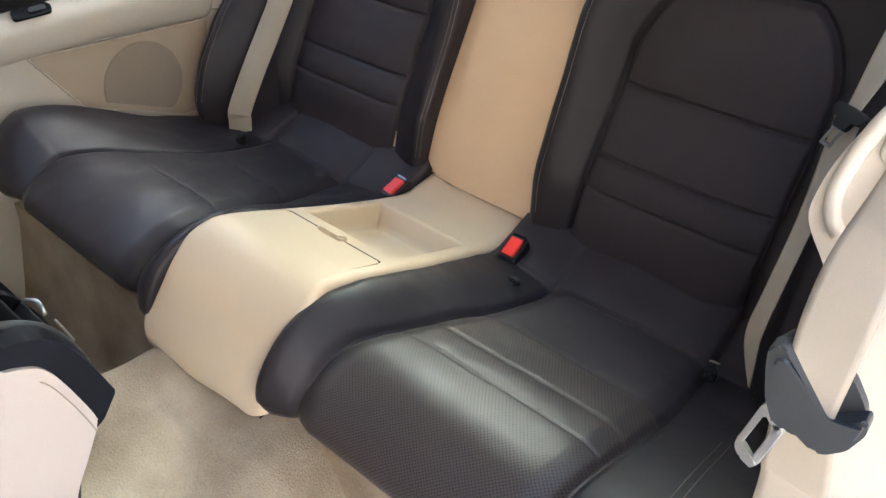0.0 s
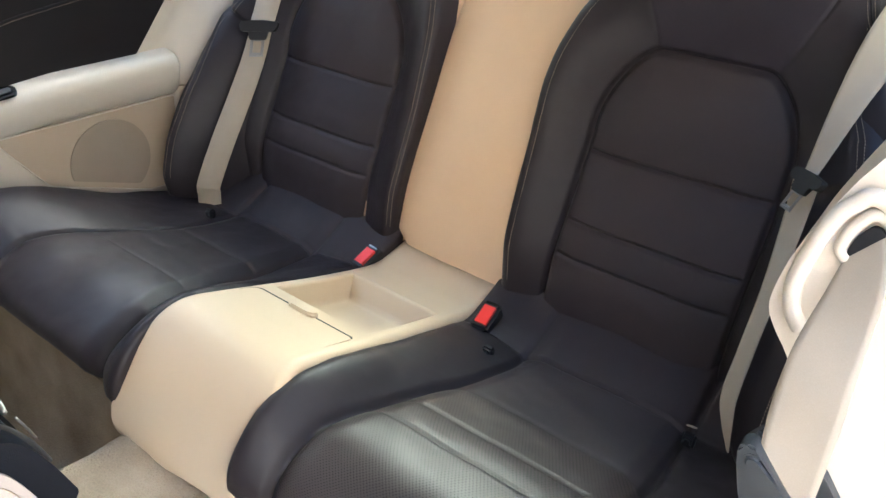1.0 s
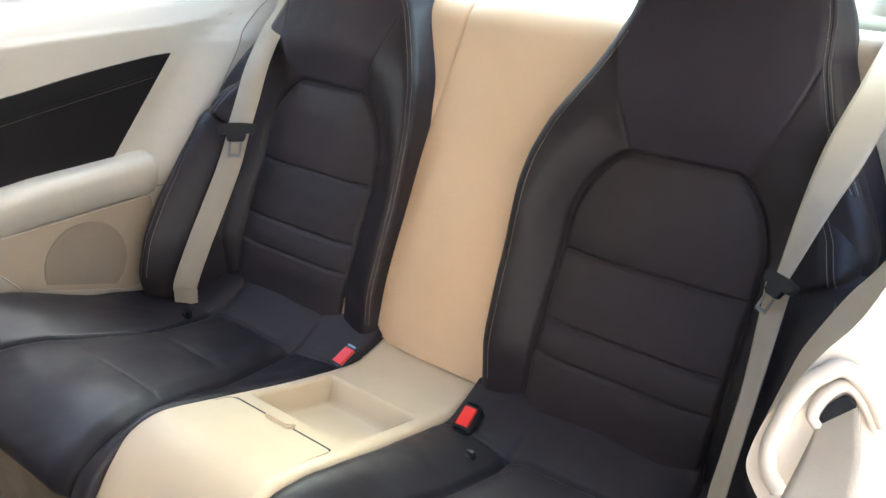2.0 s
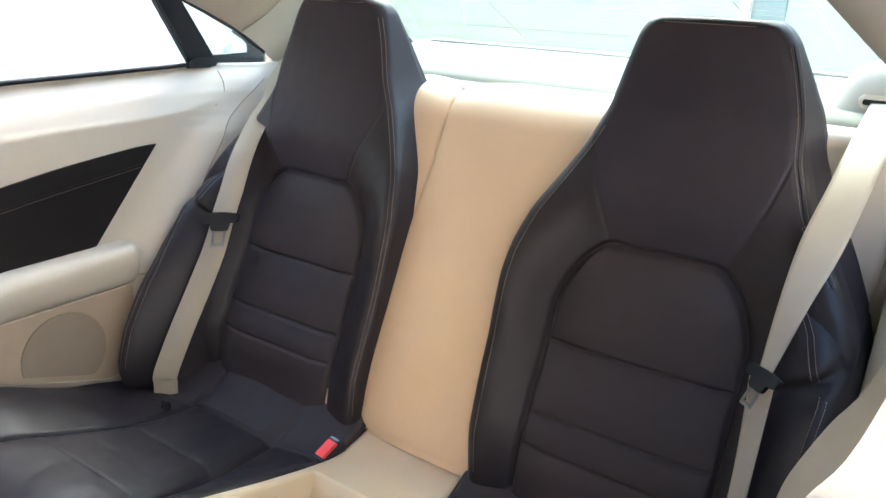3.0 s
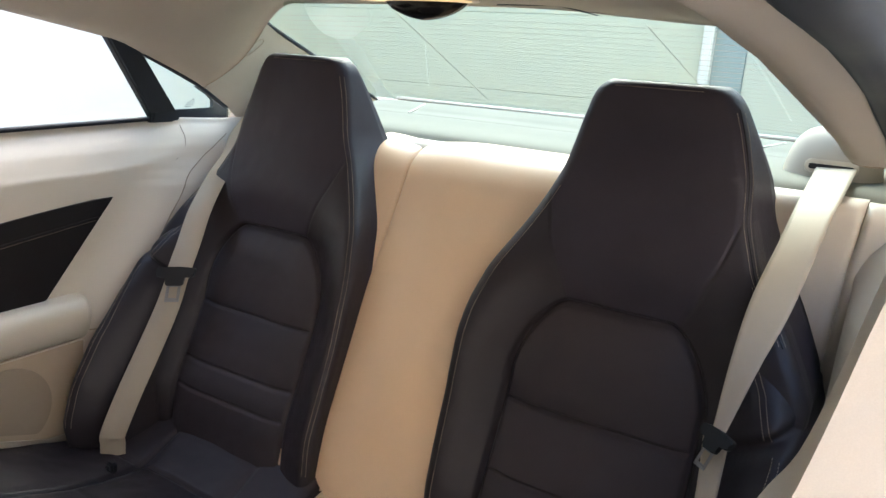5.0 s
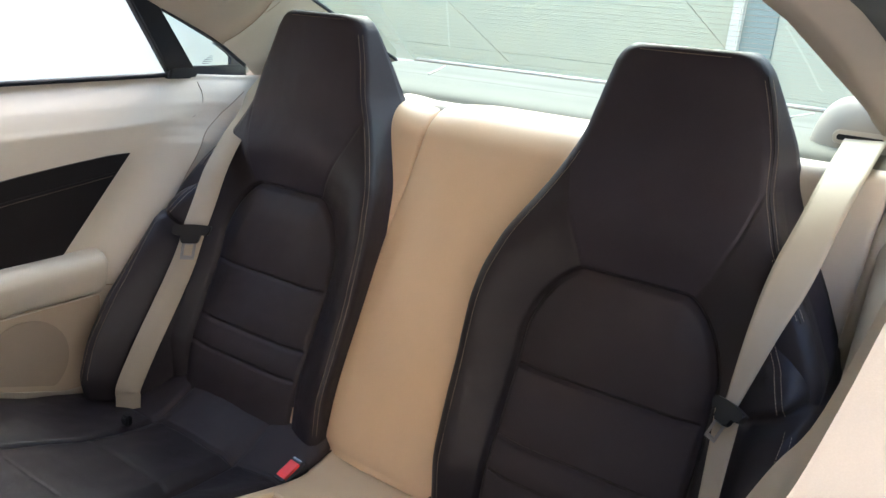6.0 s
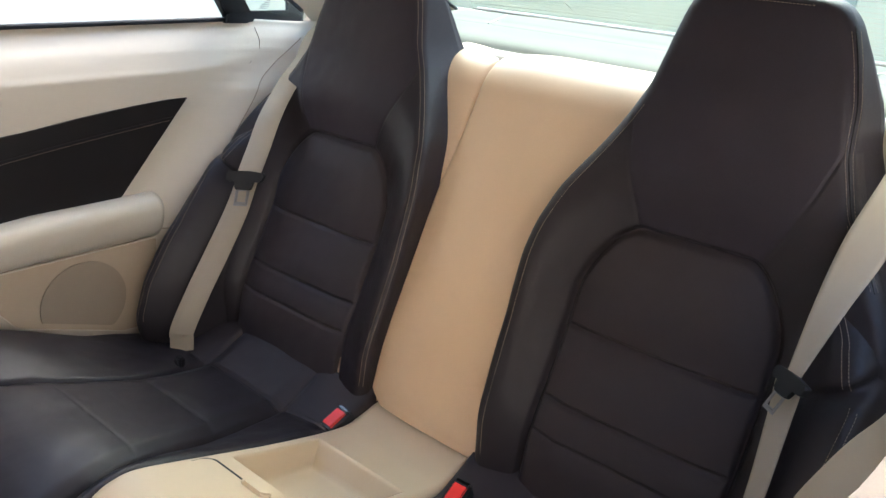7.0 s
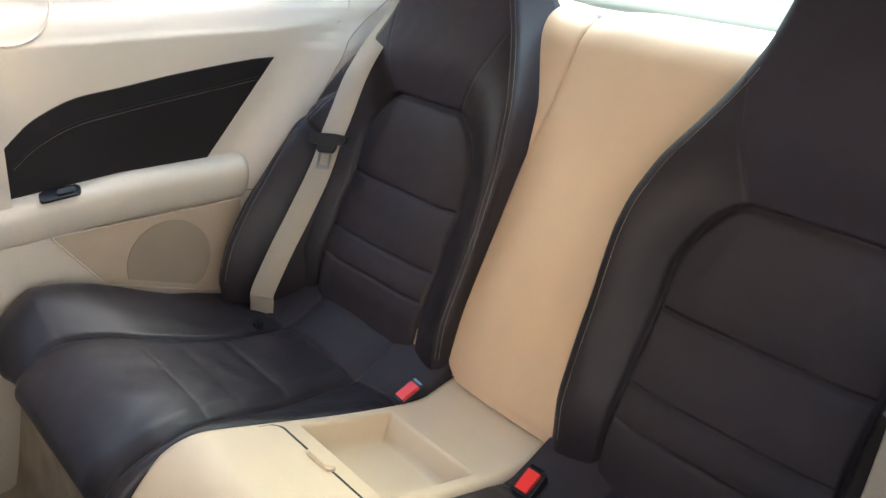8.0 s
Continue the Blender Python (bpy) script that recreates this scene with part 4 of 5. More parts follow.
def rear_window():
    top = tagged(thing("window_1", "tinted rear window with fine heating wires", "window", (0, .5, 1.0)), kind="structure")
    u = np.linspace(-1, 1, 30)
    rows = []
    for y in np.linspace(.20, .86, 20):
        q = np.interp(y, [.20, .27, .355, .494, .86], [.50, .537, .562, .585, .657])
        rows.append(np.stack([u * q, np.full(30, y), np.full(30, glass_z(y)) + .006 * (1 - u * u)], -1))
    P = np.array(rows)
    mesh_part("pane", P.reshape(-1, 3), grid_faces(*P.shape[:2]), GLASS, top)
    for k, y in enumerate(np.linspace(.27, .74, 21)):
        q = np.interp(y, [.20, .27, .355, .494, .86], [.47, .50, .52, .53, .53])
        x = np.linspace(-q, q, 24)
        sweep("heating_wire", np.stack([x, np.full(24, y), glass_z(y) - .0015 + .006 * (1 - (x / q) ** 2)], -1), circle(.0003, 4), (0, 0, 1), MESH_DARK, top)
    # two thin slanting lines laid on the glass
    for a, b in (((-.165, .225), (-.236, .728)), ((.272, .262), (.300, .503))):
        t = np.linspace(0, 1, 12)
        sweep("slanting_line", [(a[0] + (b[0] - a[0]) * k, a[1] + (b[1] - a[1]) * k, glass_z(a[1] + (b[1] - a[1]) * k) + .002) for k in t], circle(.0005, 4), (0, 0, 1), MESH_DARK, top)
    for s in (-1, 1):
        e = catmull([(.505, .222, 1.187), (.532, .262, 1.176), (.556, .355, 1.145), (.580, .494, 1.099), (.612, .66, 1.044), (.648, .84, .988)], 40) * np.array([s, 1, 1])
        sweep("glass_seal", e, circle(.0045, 8), (0, 0, 1), RUBBER, top, "black glass seal")
    e = [(x, .845, .985) for x in np.linspace(-.56, .56, 20)]
    sweep("lower_seal", e, circle(.006, 8), (0, 0, 1), RUBBER, top, "black glass seal")


rear_window()


def padded_panel(name, left, right, z_top, y, parent):
    """Upholstered panel between two edge lines, with a rolled top and sides."""
    z = z_top - .93 * np.linspace(0, 1, 70) ** 2.2
    u = (1 - np.cos(np.linspace(0, math.pi, 64))) / 2
    lo, hi = left(z)[:, None], right(z)[:, None]
    X = lo + (hi - lo) * u
    Z = np.repeat(z[:, None], 64, 1)

    def rolled(d, r):
        return r - np.sqrt(np.maximum(r * r - np.maximum(r - d, 0) ** 2, 0))
    Y = y + rolled(np.minimum(X - lo, hi - X), .011) + rolled(z_top - Z, .024)
    front = np.stack([X, Y, Z], -1)
    back = front.copy()[:1]
    back[..., 1] = .32
    P = np.concatenate([back, front])
    return mesh_part(name, P.reshape(-1, 3), [f[::-1] for f in grid_faces(*P.shape[:2])], PLASTIC, parent, "cream padded panel behind the seats")


def shelf():
    top = thing("parcel_shelf", "pale padded parcel shelf under the rear window", "shelf", (0, .5, .93))
    prof = catmull([(.286, .90), (.286, .940), (.288, .956), (.298, .966), (.33, .979), (.45, .982), (.571, .9842), (.575, .9780), (.579, .9847), (.648, .986), (.70, .992), (.80, .998), (.90, .985)], 120)
    x = np.linspace(-.57, .66, 60)
    P = np.array([np.stack([x, np.full(60, y) + .02 * (x / .66) ** 2 * (y - .24) * -1.2, np.full(60, z) - .006 * (x / .66) ** 4], -1) for y, z in prof])
    mesh_part("shelf_skin", P.reshape(-1, 3), [f[::-1] for f in grid_faces(*P.shape[:2])], SHELF, top)
    for x in (-.36, .36):
        sweep("shelf_strip", catmull([(x, .58, .9852), (x * 1.09, .66, .9885), (x * 1.18, .745, .9955)], 20), circle(.0022, 6), (0, 0, 1), PLASTIC, top, "pale joint strip")
    sweep("shelf_joint", catmull([(-.56, .573, .981), (-.3, .574, .981), (.3, .574, .981), (.60, .573, .981)], 30), circle(.0024, 6), (0, 0, 1), MESH_DARK, top, "narrow joint")
    sweep("rear_edge", [(x, .80, 1.0) for x in np.linspace(-.55, .60, 24)], circle(.0045, 8), (0, 0, 1), PLASTIC, top, "pale rounded rear edge")
    sweep("rear_joint", [(x, .785, .9985) for x in np.linspace(-.55, .60, 24)], circle(.0020, 6), (0, 0, 1), MESH_DARK, top, "narrow joint")
    # body panel under the shelf, behind the seats
    joint = smooth_table([.05, .45, .704, .779, .824, .885, .92, .962, 1.0], [.560, .572, .579, .5845, .5865, .5895, .5935, .597, .600], .01)
    padded_panel("rear_bulkhead", lambda z: np.full_like(z, -.50), lambda z: joint(z) - .0002, .966, .256, top)
    padded_panel("bulkhead_side_pad", lambda z: joint(z) + .0002, lambda z: np.full_like(z, .72), .963, .254, top)
    block("boot_panel", (-.75, .86, .05), (.75, .90, .99), WALL, top, "body panel below the rear window", .01)


shelf()


def belt_outlet(s):
    top = thing("belt_outlet", "rounded cream belt outlet housing on the parcel shelf", "belt outlet", (s * .53, .42, .95), "rear belt outlets")
    rows = []
    for v in np.linspace(0, 1, 22):
        ph = v * math.pi / 2
        n = 48
        t = np.linspace(0, 2 * math.pi, n, endpoint=False)
        cx = np.sign(np.cos(t)) * np.abs(np.cos(t)) ** .8
        cy = np.sign(np.sin(t)) * np.abs(np.sin(t)) ** .8
        w = math.cos(ph) ** .55
        rows.append(np.stack([s * (.535 + .072 * cx * w), .455 + .085 * cy * w, np.full(n, .945 + .106 * math.sin(ph) ** .9)], -1))
    P = np.array(rows)
    if s < 0:
        P = P[:, ::-1]
    # darker cloth instead of the trim's plastic, for the shade under the pillar
    mesh_part("housing", P.reshape(-1, 3), grid_faces(*P.shape[:2], True), LINER, top)
    fr = ((s * .538, .3705, .995), (s, 0, 0), (0, .16, 1)) if s > 0 else ((s * .538, .3705, .995), (1, 0, 0), (0, .16, 1))
    slab("outlet_bezel", rounded([(-.036, -.009), (.036, -.009), (.036, .011), (-.036, .011)], .009), .006, PLASTIC, top, "", fr, .002)
    fr2 = (tuple(np.array(fr[0]) + np.array([0, -.0062, 0])), fr[1], fr[2])
    slab("outlet_slot", rounded([(-.030, -.003), (.030, -.003), (.030, .005), (-.030, .005)], .004), .001, BLACK, top, "dark slot", fr2, 0)


belt_outlet(1)
belt_outlet(-1)


def side_glass():
    """Fixed glass, divider post and black frames of the closed side."""
    top = tagged(thing("window_2", "side window with black divider post and small quarter pane", "window", (-.69, 0, .95)), kind="structure")
    # the door's pane ends and the quarter pane begins on the slanting post
    for name, ya, yb, za, zb, m, lab in (("pane", -1.2, .166, -1.2, -.012, DOOR_GLASS, ""), ("quarter_pane", .166, .33, -.012, .33, GLASS, "green tinted quarter pane")):
        rows = []
        for v in np.linspace(0, 1, 50):
            t = np.linspace(0, 1, 12)
            low, high = ya + (yb - ya) * v, za + (zb - za) * v
            y = low + (high - low) * t
            b = np.stack([-(RAIL_Q(y) + .012), y, RAIL_Z(y) + .006], -1)
            a = np.stack([np.full(12, -.712), y, np.full(12, .925)], -1)
            rows.append(a * (1 - t[:, None]) + b * t[:, None])
        P = np.array(rows)
        mesh_part(name, P.reshape(-1, 3), grid_faces(*P.shape[:2]), m, top, lab)

    def on_glass(y, z):
        q0, z0, q1, z1 = .706, .950, float(RAIL_Q(y)) + .006, float(RAIL_Z(y))
        k = (z - z0) / (z1 - z0)
        return (-(q0 + (q1 - q0) * k), y, z)
    bl, br, tr, tl = on_glass(.136, .951), on_glass(.196, .958), on_glass(.024, float(RAIL_Z(.024)) + .004), on_glass(-.047, float(RAIL_Z(-.047)) + .004)
    bm = bmesh.new()
    vs = [bm.verts.new(p) for p in (bl, br, tr, tl)]
    f = bm.faces.new(vs)
    ex = bmesh.ops.extrude_face_region(bm, geom=[f])
    for v in [g for g in ex["geom"] if isinstance(g, bmesh.types.BMVert)]:
        v.co += Vector((.016, 0, .006))
    bmesh.ops.bevel(bm, geom=list(bm.edges), offset=.003, segments=2, affect="EDGES")
    part("divider_post", bm, RUBBER, top, "black divider post")
    frame_edge = [(.128, .946), (.322, .946), (.329, .952), (.329, .974), (.320, .988), (.300, 1.000), (.266, 1.021),
                  (.246, 1.018), (.281, .998), (.290, .989), (.290, .973), (.284, .971), (.181, .971), (.135, .969)]
    slab("quarter_frame", frame_edge, .014, RUBBER, top, "black quarter window frame", ((-.694, 0, 0), (0, 1, 0), (0, 0, 1)), .003)
    slab("pillar_foot", rounded([(.3295, .93), (.47, .93), (.47, 1.03), (.3295, 1.005)], .004), .024, LINER, top, "cream cloth foot of the pillar", ((-.704, 0, 0), (0, 1, 0), (0, 0, 1)), .003)
    path = np.array([on_glass(y, float(RAIL_Z(y)) - .001) for y in np.linspace(.05, .295, 30)]); path[:, 0] += .006
    sweep("quarter_seal", path, circle(.0042, 8), (1, 0, 0), RUBBER, top, "black seal")
    path = np.array([(-.694, y, .9535 + float(sill_drop(y))) for y in np.linspace(-1.2, .16, 30)])
    sweep("sill_seal", path, [(-.005, -.004), (.005, -.004), (.005, .004), (-.005, .004)], (0, 0, 1), RUBBER, top, "black sill seal")
    # faint etched mark in the corner of the quarter pane, as plain bars
    for k, w in enumerate((.006, .011, .018, .020, .016)):
        y, z = .208, .995 - k * .0042
        a = on_glass(y - w / 2, z); b = on_glass(y + w / 2, z)
        sweep("etched_mark", [(a[0] + .010, a[1], a[2]), (b[0] + .010, b[1], b[2])], circle(.0006, 4), (1, 0, 0), GREY, top)


side_glass()


def door_seal():
    """Dark seal and frame along the rail of the open doorway."""
    top = thing("door_seal", "dark rubber door seal along the roof rail", "seal", (.6, -.4, 1.15))
    y = np.linspace(-1.2, .30, 60)
    rail = np.stack([RAIL_Q(y) - door_side(1.0, y), y, RAIL_Z(y)], -1)
    sweep("seal_bead", rail + np.array([.022, 0, .004]), [(a * 1.75, b) for a, b in circle(.015, 14)], (0, 0, 1), RUBBER, top)
    sweep("seal_lip", rail + np.array([.000, 0, -.001]), circle(.0026, 8), (0, 0, 1), RUBBER, top)
    sweep("door_frame", rail + np.array([.058, 0, .016]), [(a * 1.5, b) for a, b in circle(.010, 10)], (0, 0, 1), GREY, top, "grey painted door frame edge")
    sweep("frame_flange", rail + np.array([.078, 0, .020]), [(a * 1.5, b) for a, b in circle(.007, 10)], (0, 0, 1), PLASTIC, top, "pale frame flange")


door_seal()


def dome_lamp():
    top = thing("dome_lamp", "lit interior lamp with warm lens and black sensor pod", "lamp", (0, .07, 1.2))
    t = np.linspace(0, 2 * math.pi, 40, endpoint=False)
    oval = [(.118 * np.sign(math.cos(a)) * abs(math.cos(a)) ** .6, .045 * np.sign(math.sin(a)) * abs(math.sin(a)) ** .7) for a in t]
    slab("lamp_housing", oval, .016, PLASTIC, top, "", ((-.026, .075, 1.208), (1, 0, 0), (0, -1, 0)), .005)
    slab("lamp_lens", [(a * .92, b * .8) for a, b in oval], .008, LAMP, top, "glowing warm lens", ((-.026, .072, 1.199), (1, 0, 0), (0, -1, 0)), .004)
    rows = []
    for v in np.linspace(0, 1, 12):
        w = math.cos(v * math.pi / 2) ** .6
        rows.append([(.074 * w * math.cos(a) - .012, .100 + .024 * w * math.sin(a), 1.198 - .033 * v) for a in t])
    P = np.array(rows)
    mesh_part("sensor_pod", P.reshape(-1, 3), [f[::-1] for f in grid_faces(*P.shape[:2], True)], GLOSSY, top, "glossy black sensor pod")


dome_lamp()


# ---------------------------------------------------------------- seat belts
def tongue(c, along, across, parent, size=1.0):
    """Black belt tongue with its steel plate."""
    along, across = Vector(along).normalized(), Vector(across).normalized()
    n = across.cross(along)
    if n.y > 0:
        n = -n
    o = Vector(c)
    k = size

    def slabf(name, outline, thick, m, lift, lab, par=parent):
        a, b = across, along
        if a.cross(b).dot(n) < 0:
            outline = [(-x, y) for x, y in outline][::-1]
            a = -across
        return slab(name, outline, thick * k, m, par, lab, (o + n * lift * k, a, b), .002 * k)
    body = slabf("tongue_grip", rounded([(-.031 * k, -.008 * k), (.031 * k, -.008 * k), (.034 * k, .008 * k), (.010 * k, .011 * k), (-.010 * k, .011 * k), (-.034 * k, .008 * k)], .005 * k), .009, BLACK, -.001, "black plastic tongue grip")
    slabf("tongue_root", rounded([(-.014 * k, -.022 * k), (.014 * k, -.022 * k), (.018 * k, -.004 * k), (-.018 * k, -.004 * k)], .004 * k), .007, BLACK, 0, "", body)
    for x0, x1, y0, y1 in ((-.012, -.007, -.046, -.018), (.007, .012, -.046, -.018), (-.012, .012, -.050, -.043), (-.012, .012, -.024, -.017)):
        slabf("steel_plate", [(x0 * k, y0 * k), (x1 * k, y0 * k), (x1 * k, y1 * k), (x0 * k, y1 * k)], .003, STEEL, .003, "steel plate", body)


def strap(name, pts, normals, width, parent):
    path = catmull(pts, 70)
    ups = catmull(normals, 70)
    ups /= np.linalg.norm(ups, axis=1, keepdims=True)
    return sweep(name, path, flat_ring(width, .0016), ups, BELT, parent)


def ribbon(name, left, right, parent):
    """A strap between two edges."""
    a, b = catmull(left, 50), catmull(right, 50)
    mid = (a + b) / 2
    n = np.cross(np.gradient(mid, axis=0), b - a)
    n /= np.linalg.norm(n, axis=1, keepdims=True)
    w = np.linspace(0, 1, 9)[None, :, None]
    front = a[:, None] * (1 - w) + b[:, None] * w
    back = front[:, ::-1] + n[:, None] * .0014
    P = np.concatenate([front, back], 1)
    return mesh_part(name, P.reshape(-1, 3), grid_faces(*P.shape[:2], True), BELT, parent)


def rear_belt(s, words):
    top = thing("rear_seat_belt", "beige seat belt with black tongue " + words, "seat belt", (s * .52, 0, .41), "rear seat belts")
    if s > 0:
        c, slant = (.503, -.008, .708), (.72, -.68, .06)
    else:
        up = [(.601, .37, 1.004), (.556, .28, .965), (.525, .218, .936), (.500, .176, .902), (.481, .118, .862), (.460, .060, .810), (.457, .030, .752), (.458, .008, .705)]
        lo = [(.456, .006, .701), (.469, -.012, .634), (.483, -.047, .552), (.489, -.082, .486), (.4985, -.112, .414), (.5005, -.113, .390), (.503, -.113, .350)]
        c, slant = (.456, .001, .702), (.80, -.58, -.05)
    nu = [(0, -.6, .8), (0, -.6, .8), (-.1, -.7, .7), (-.2, -.85, .5), (-.25, -.9, .35), (-.3, -.9, .3)] + [(-.3, -.9, .3)]
    nl = [(-.3, -.9, .3), (-.45, -.85, .3), (-.55, -.75, .3), (-.6, -.7, .3), (-.65, -.7, .2), (-.65, -.7, .2), (-.65, -.7, .2)]
    m = np.array([s, 1, 1])
    if s > 0:
        ribbon("shoulder_strap", [(.519, .368, .995), (.515, .238, .956), (.509, .155, .911), (.499, .085, .855), (.496, .032, .793), (.494, -.002, .709)],
               [(.573, .368, .998), (.567, .25, .969), (.559, .172, .930), (.546, .083, .851), (.529, .030, .792), (.510, -.006, .716)], top)
    else:
        strap("shoulder_strap", np.array(up) * m, np.array(nu) * m, .047, top)
    if s > 0:
        ribbon("lap_strap", [(.484, .004, .70), (.487, 0, .65), (.494, -.04, .575), (.497, -.09, .505), (.499, -.118, .458), (.512, -.134, .43), (.5285, -.141, .400)],
               [(.514, 0, .70), (.513, -.002, .66), (.515, -.042, .585), (.517, -.092, .51), (.519, -.122, .462), (.525, -.136, .435), (.5315, -.144, .400)], top)
    else:
        strap("lap_strap", np.array(lo) * m, np.array(nl) * m, .044, top)
    tongue((s * c[0], c[1], c[2]), (.30, .25, .92) if s > 0 else (-.10, .30, .95), (s * slant[0], slant[1], slant[2]), top, .84 if s > 0 else 1.06)


rear_belt(-1, "over the seat by the trim")
rear_belt(1, "over the seat by the doorway")


def front_belt():
    top = thing("front_seat_belt", "beige front seat belt hanging from the outlet with grey tongue", "seat belt", (.61, -.56, .3))
    ribbon("shoulder_strap", [(.602, -.552, .8815), (.600, -.562, .868), (.5965, -.580, .845), (.597, -.592, .820), (.600, -.602, .796)],
           [(.614, -.552, .8975), (.6215, -.567, .880), (.6245, -.586, .846), (.6265, -.596, .822), (.628, -.604, .774)], top)
    ribbon("lap_strap", [(.600, -.598, .785), (.606, -.594, .729), (.611, -.594, .695), (.622, -.588, .50), (.63, -.58, .22)],
           [(.632, -.598, .765), (.642, -.592, .72), (.650, -.592, .69), (.662, -.588, .50), (.67, -.58, .22)], top)
    xz = ((0, -.592, 0), (1, 0, 0), (0, 0, 1))
    back = [(.593, .788), (.591, .797), (.597, .807), (.602, .808), (.627, .799), (.638, .785), (.640, .772), (.636, .762), (.612, .758), (.605, .757)]
    grip = slab("tongue_grip", rounded(back, .004), .006, GREY, top, "grey plastic tongue grip", xz, .002)
    front = [(.593, .791), (.591, .802), (.597, .805), (.601, .801), (.626, .777), (.631, .780), (.640, .788), (.642, .781), (.638, .767), (.631, .759), (.626, .757), (.614, .763), (.606, .760), (.598, .774)]
    slab("grip_front", rounded(front, .003), .010, GREY, grip, "", ((0, -.598, 0), (1, 0, 0), (0, 0, 1)), .0045, 4)
    rim = [(.594, .799), (.600, .802), (.626, .7775), (.641, .786), (.640, .774), (.626, .7675), (.616, .7735), (.598, .791)]
    slab("grip_rim", rounded(rim, .003, 3), .0042, GREY, grip, "", ((0, -.606, 0), (1, 0, 0), (0, 0, 1)), .002, 3)
    bars = ([(.6015, .772), (.5975, .763), (.593, .736), (.5965, .736), (.6005, .759), (.606, .764)], [(.593, .738), (.593, .732), (.597, .7265), (.604, .722), (.607, .727), (.603, .7305), (.5965, .7365)],
            [(.603, .7295), (.607, .7265), (.612, .755), (.608, .760), (.605, .7545), (.6065, .752)], [(.600, .760), (.608, .752), (.611, .758), (.606, .768)])
    for o in bars:
        slab("steel_plate", rounded(o, .0012, 3), .003, CHROME, grip, "bright steel plate", ((0, -.600, 0), (1, 0, 0), (0, 0, 1)), .001)


front_belt()


# ---------------------------------------------------------------- front console end
def front_console():
    top = thing("front_console", "front centre console end with cream sides, black surround and air vents", "car console", (0, -.85, .1))
    prof = catmull([(-1.30, .590), (-1.0, .602), (-.80, .598), (-.777, .595), (-.756, .590), (-.735, .575), (-.717, .541), (-.699, .491)], 60)
    rail = [tuple(p) for p in prof] + [(-.717, .464), (-.80, .43), (-1.30, .43)]
    for x in (-.090, .064):
        slab("surround", rounded(rail[::-1], .003, 2), .026, NAVY, top, "blue-black leather surround", ((x, 0, 0), (0, 1, 0), (0, 0, 1)), .011, 6)
    inn = catmull([(-1.30, .565), (-1.0, .580), (-.82, .580), (-.785, .575), (-.765, .567), (-.755, .559), (-.746, .543), (-.733, .508), (-.723, .472), (-.729, .458), (-.741, .433), (-.763, .385), (-.80, .25), (-.81, .12)], 60)
    slab("side_panel", ([(a, b) for a, b in inn] + [(-1.30, .12)])[::-1], .016, PANEL, top, "pale cream side panel", ((.078, 0, 0), (0, 1, 0), (0, 0, 1)), .003)
    core = [tuple(p - np.array([.020, .020])) for p in prof] + [(-.74, .42), (-.80, .12), (-1.30, .12)]
    vent = slab("vent_pod", core[::-1], .144, BLACK, top, "black vent pod", ((-.072, 0, 0), (0, 1, 0), (0, 0, 1)), .002)
    for y, z in ((-.728, .566), (-.746, .583), (-.768, .592), (-.792, .596)):
        n = Vector((0, .62, .78)) if y < -.74 else Vector((0, .84, .54))
        o = Vector((.004, y, z))
        slab("vent_slat", [(0, -.022), (.056, -.022), (.056, .0), (0, .0)], .0020, BLACK, vent, "", (o, Vector((1, 0, 0)), n), .0006)
    divider_edge = catmull([(-.800, .600), (-.772, .597), (-.752, .589), (-.734, .575), (-.718, .548), (-.706, .515)], 24)
    web = [tuple(p) for p in divider_edge] + [tuple(p - np.array([.026, .024])) for p in divider_edge[::-1]]
    slab("vent_web", web[::-1], .012, GLOSSY, vent, "", ((-.010, 0, 0), (0, 1, 0), (0, 0, 1)), .002)
    sweep("vent_rim", [(.060, a - .002, b - .001) for a, b in divider_edge], circle(.0045, 8), (1, 0, 0), GREY, vent, "grey rim of the vent")
    sweep("panel_seam", [(.0945, a - .004, b - .012) for a, b in inn[22:40]], circle(.0006, 6), (1, 0, 0), MESH_DARK, top, "fine seam in the side panel")
    cap = [(-1.02, .608), (-.815, .607), (-.793, .602), (-.781, .592), (-.789, .586), (-.825, .590), (-1.02, .590)]
    slab("vent_cap", cap[::-1], .128, GREY, vent, "grey vent cap", ((-.064, 0, 0), (0, 1, 0), (0, 0, 1)), .002)
    sweep("chrome_thumbwheel", catmull([(-.016, -.719, .553), (-.002, -.714, .556), (.014, -.716, .551)], 12), circle(.0026, 8), (0, 1, 0), CHROME, vent, "chrome thumbwheel")
    sweep("chrome_trim", catmull([(.006, -.706, .534), (.006, -.699, .515), (.006, -.694, .500)], 10), circle(.0013, 8), (1, 0, 0), CHROME, vent, "chrome trim")
    sweep("chrome_clip", [(.020, -.752, .600), (.012, -.748, .598)], circle(.002, 8), (0, 0, 1), CHROME, vent, "chrome clip")


front_console()


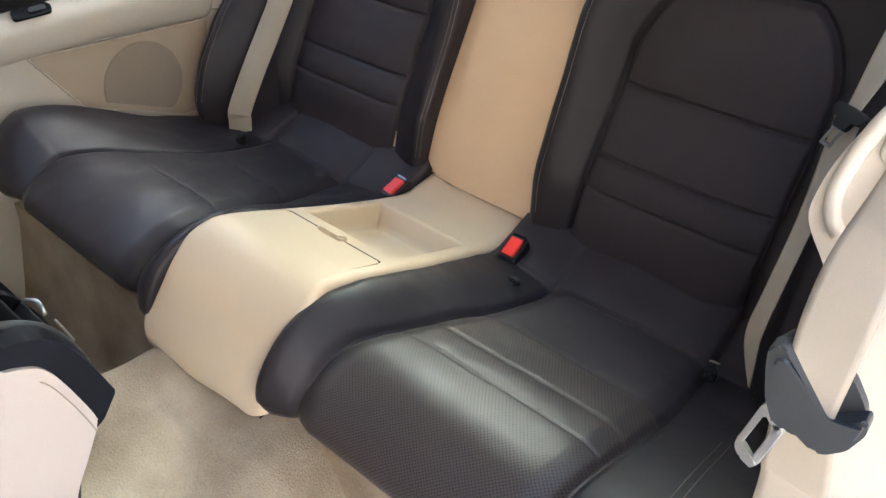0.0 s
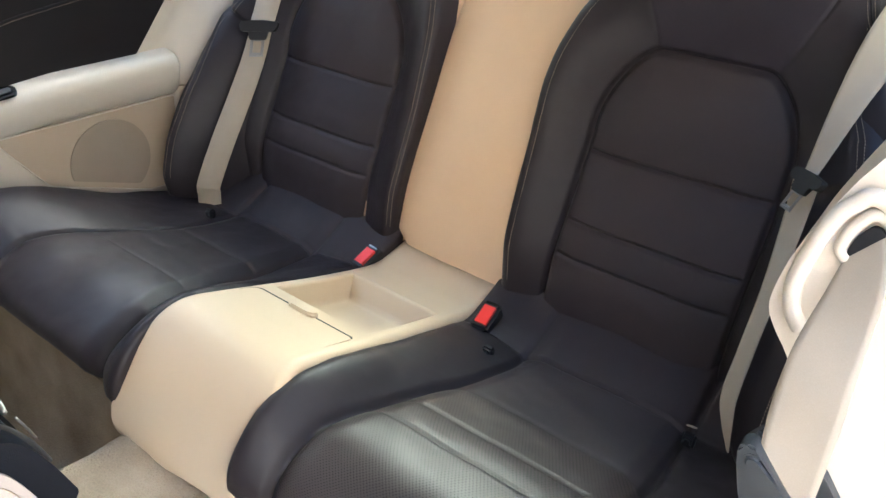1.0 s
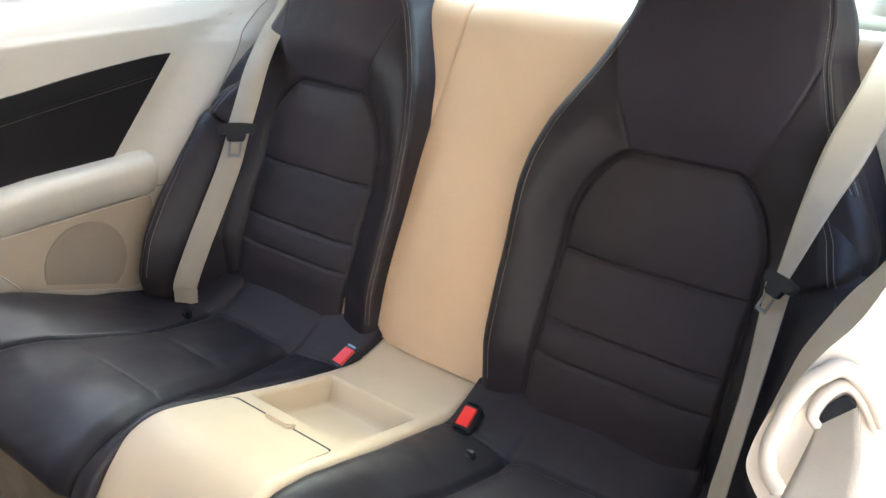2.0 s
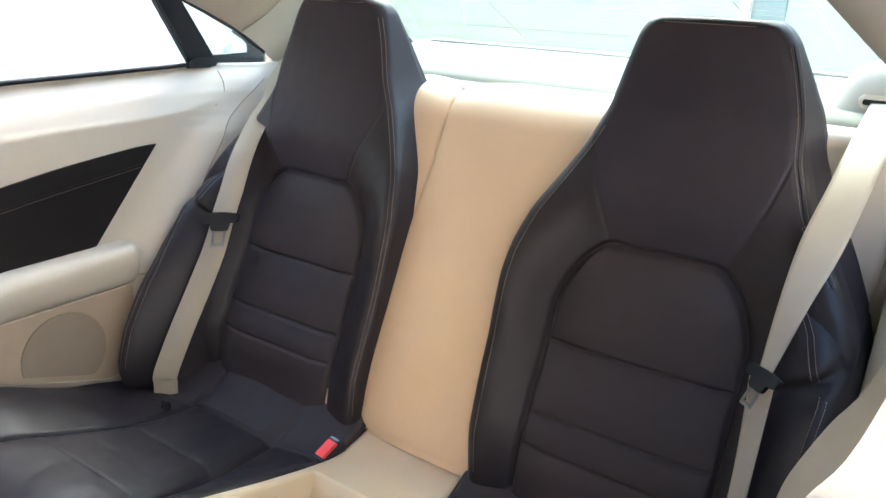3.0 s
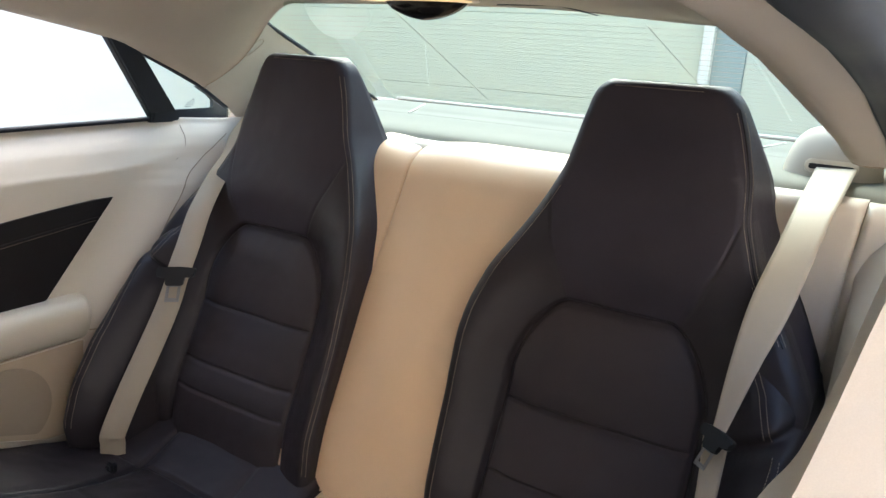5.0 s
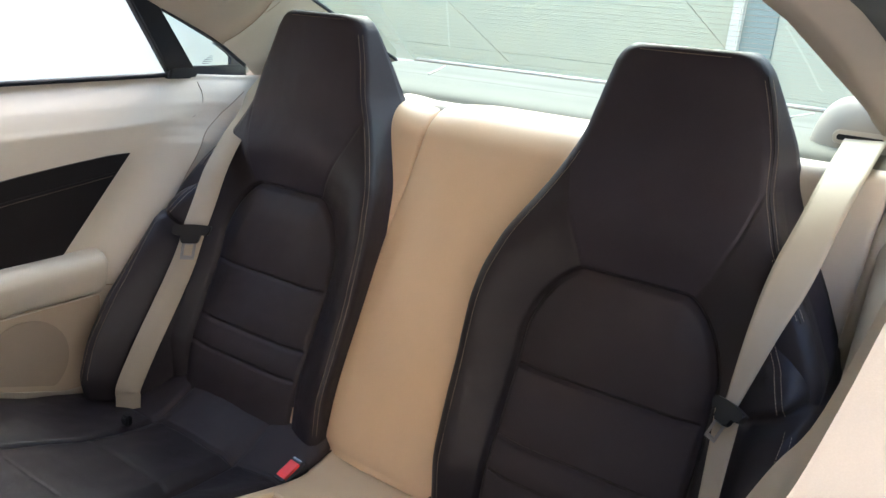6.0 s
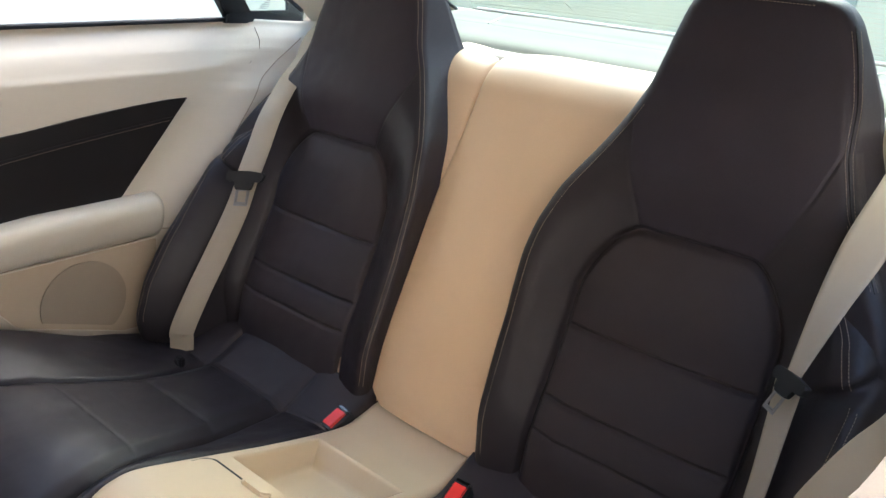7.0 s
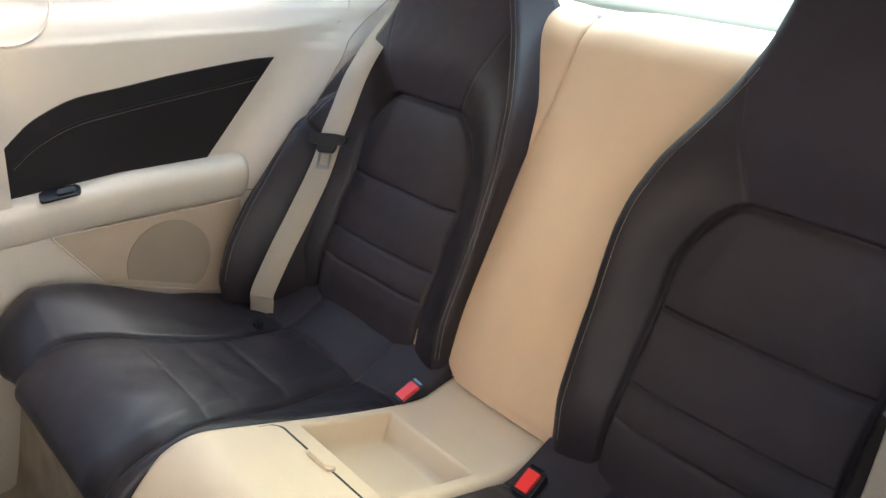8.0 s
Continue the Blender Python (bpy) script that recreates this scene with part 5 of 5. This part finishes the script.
# ---------------------------------------------------------------- floor
def carpet():
    x = np.linspace(-.74, .74, 150)
    rows = []
    for y in np.linspace(-1.82, -.44, 140):
        tunnel = .250 / (1 + (np.abs(x) / np.where(x > 0, .24, .145)) ** 7)
        z = .10 + tunnel + .012 * np.sin(x * 9 + y * 5)
        rise = smoothstep((y + .545) / .05) * .20
        z = np.maximum(z, .10 + rise)
        rows.append(np.stack([x, np.full_like(x, y), z], -1))
    P = np.array(rows)
    P[..., 2] += wrinkle(P, 9, .010) + wrinkle(P, 34, .003)
    tagged(mesh_part("floor", P.reshape(-1, 3), [f[::-1] for f in grid_faces(*P.shape[:2])][::1], CARPET), "beige carpet over the floor and centre tunnel", "carpet", kind="structure")
    block_ob = block("seat_base", (-.62, -.515, .06), (.62, .24, .345), CARPET, None, "", .02)
    tagged(block_ob, "carpeted box under the rear seats", "seat base", kind="structure")


carpet()
sill = block("door_sill", (.62, -1.6, .02), (.76, -.56, .22), PLASTIC, None, "", .015)
tagged(sill, "cream trimmed sill of the open doorway", "sill", kind="structure")


# unseen block, added to keep light from ahead off floor and seats
front_wall = block("added_wall_front", (-.78, -1.62, .0), (.78, -1.50, 1.08), GREY, None, "", .03)
tagged(front_wall, "plain dark unseen front end, added to keep light out", "wall", kind="structure")


# unseen partition, added to shade the far footwell and cushion
partition = block("added_partition", (-.76, -1.14, .0), (-.11, -1.04, 1.0), GREY, None, "", .03)
tagged(partition, "plain dark unseen partition, added to shade the far footwell", "wall", kind="structure")


# ---------------------------------------------------------------- yard outside
def yard():
    bm = bmesh.new()
    for p in ((-60, -60), (60, -60), (60, 60), (-60, 60)):
        bm.verts.new((p[0], p[1], -.32))
    bm.faces.new(bm.verts)
    tagged(part("ground", bm, CONCRETE, smooth=False), "grey concrete ground round the car", "ground", kind="structure")
    tagged(block("wall_side", (-5.5, -7, -.32), (-5.3, 4.55, 5.2), WALL, None, "", .01), "cream painted wall beside the car", "wall", kind="structure")
    back = tagged(thing("wall_back", "pale shutter wall with horizontal panel joints", "wall", (0, 4.6, -.32)), kind="structure")
    for k in range(6):
        z = -.32 + k * .60
        block("shutter_panel", (-5.3, 4.60, z + .001), (-.67, 4.68, z + .599), SHUTTER, back, "", .003, None, 2)
    block("shutter_backing", (-5.3, 4.66, -.32), (-.61, 4.74, 3.2), DOORGREY, back, "", 0)
    block("post", (-.67, 4.52, -.32), (-.60, 4.66, 3.2), WALL, back, "white upright post", .01)
    block("steel_door", (-.60, 4.60, -.32), (-.38, 4.66, 3.2), DOORGREY, back, "grey green steel door", .008)
    block("plaster", (-.38, 4.58, -.32), (6, 4.70, 3.2), SAND, back, "sand coloured plaster", .01)
    # two unseen walls, added to set the light from ahead and the doorway
    tagged(block("added_wall_yard", (-5.5, -7.2, -.32), (7, -7, 5.2), DIM, None, "", .01), "grey-brown unseen wall, added to set the light from ahead", "wall", kind="structure")
    tagged(block("added_wall_right", (4.4, -7, -.32), (4.6, 4.58, 5.2), PALE, None, "", .01), "warm cream unseen wall, added to warm the doorway light", "wall", kind="structure")


yard()
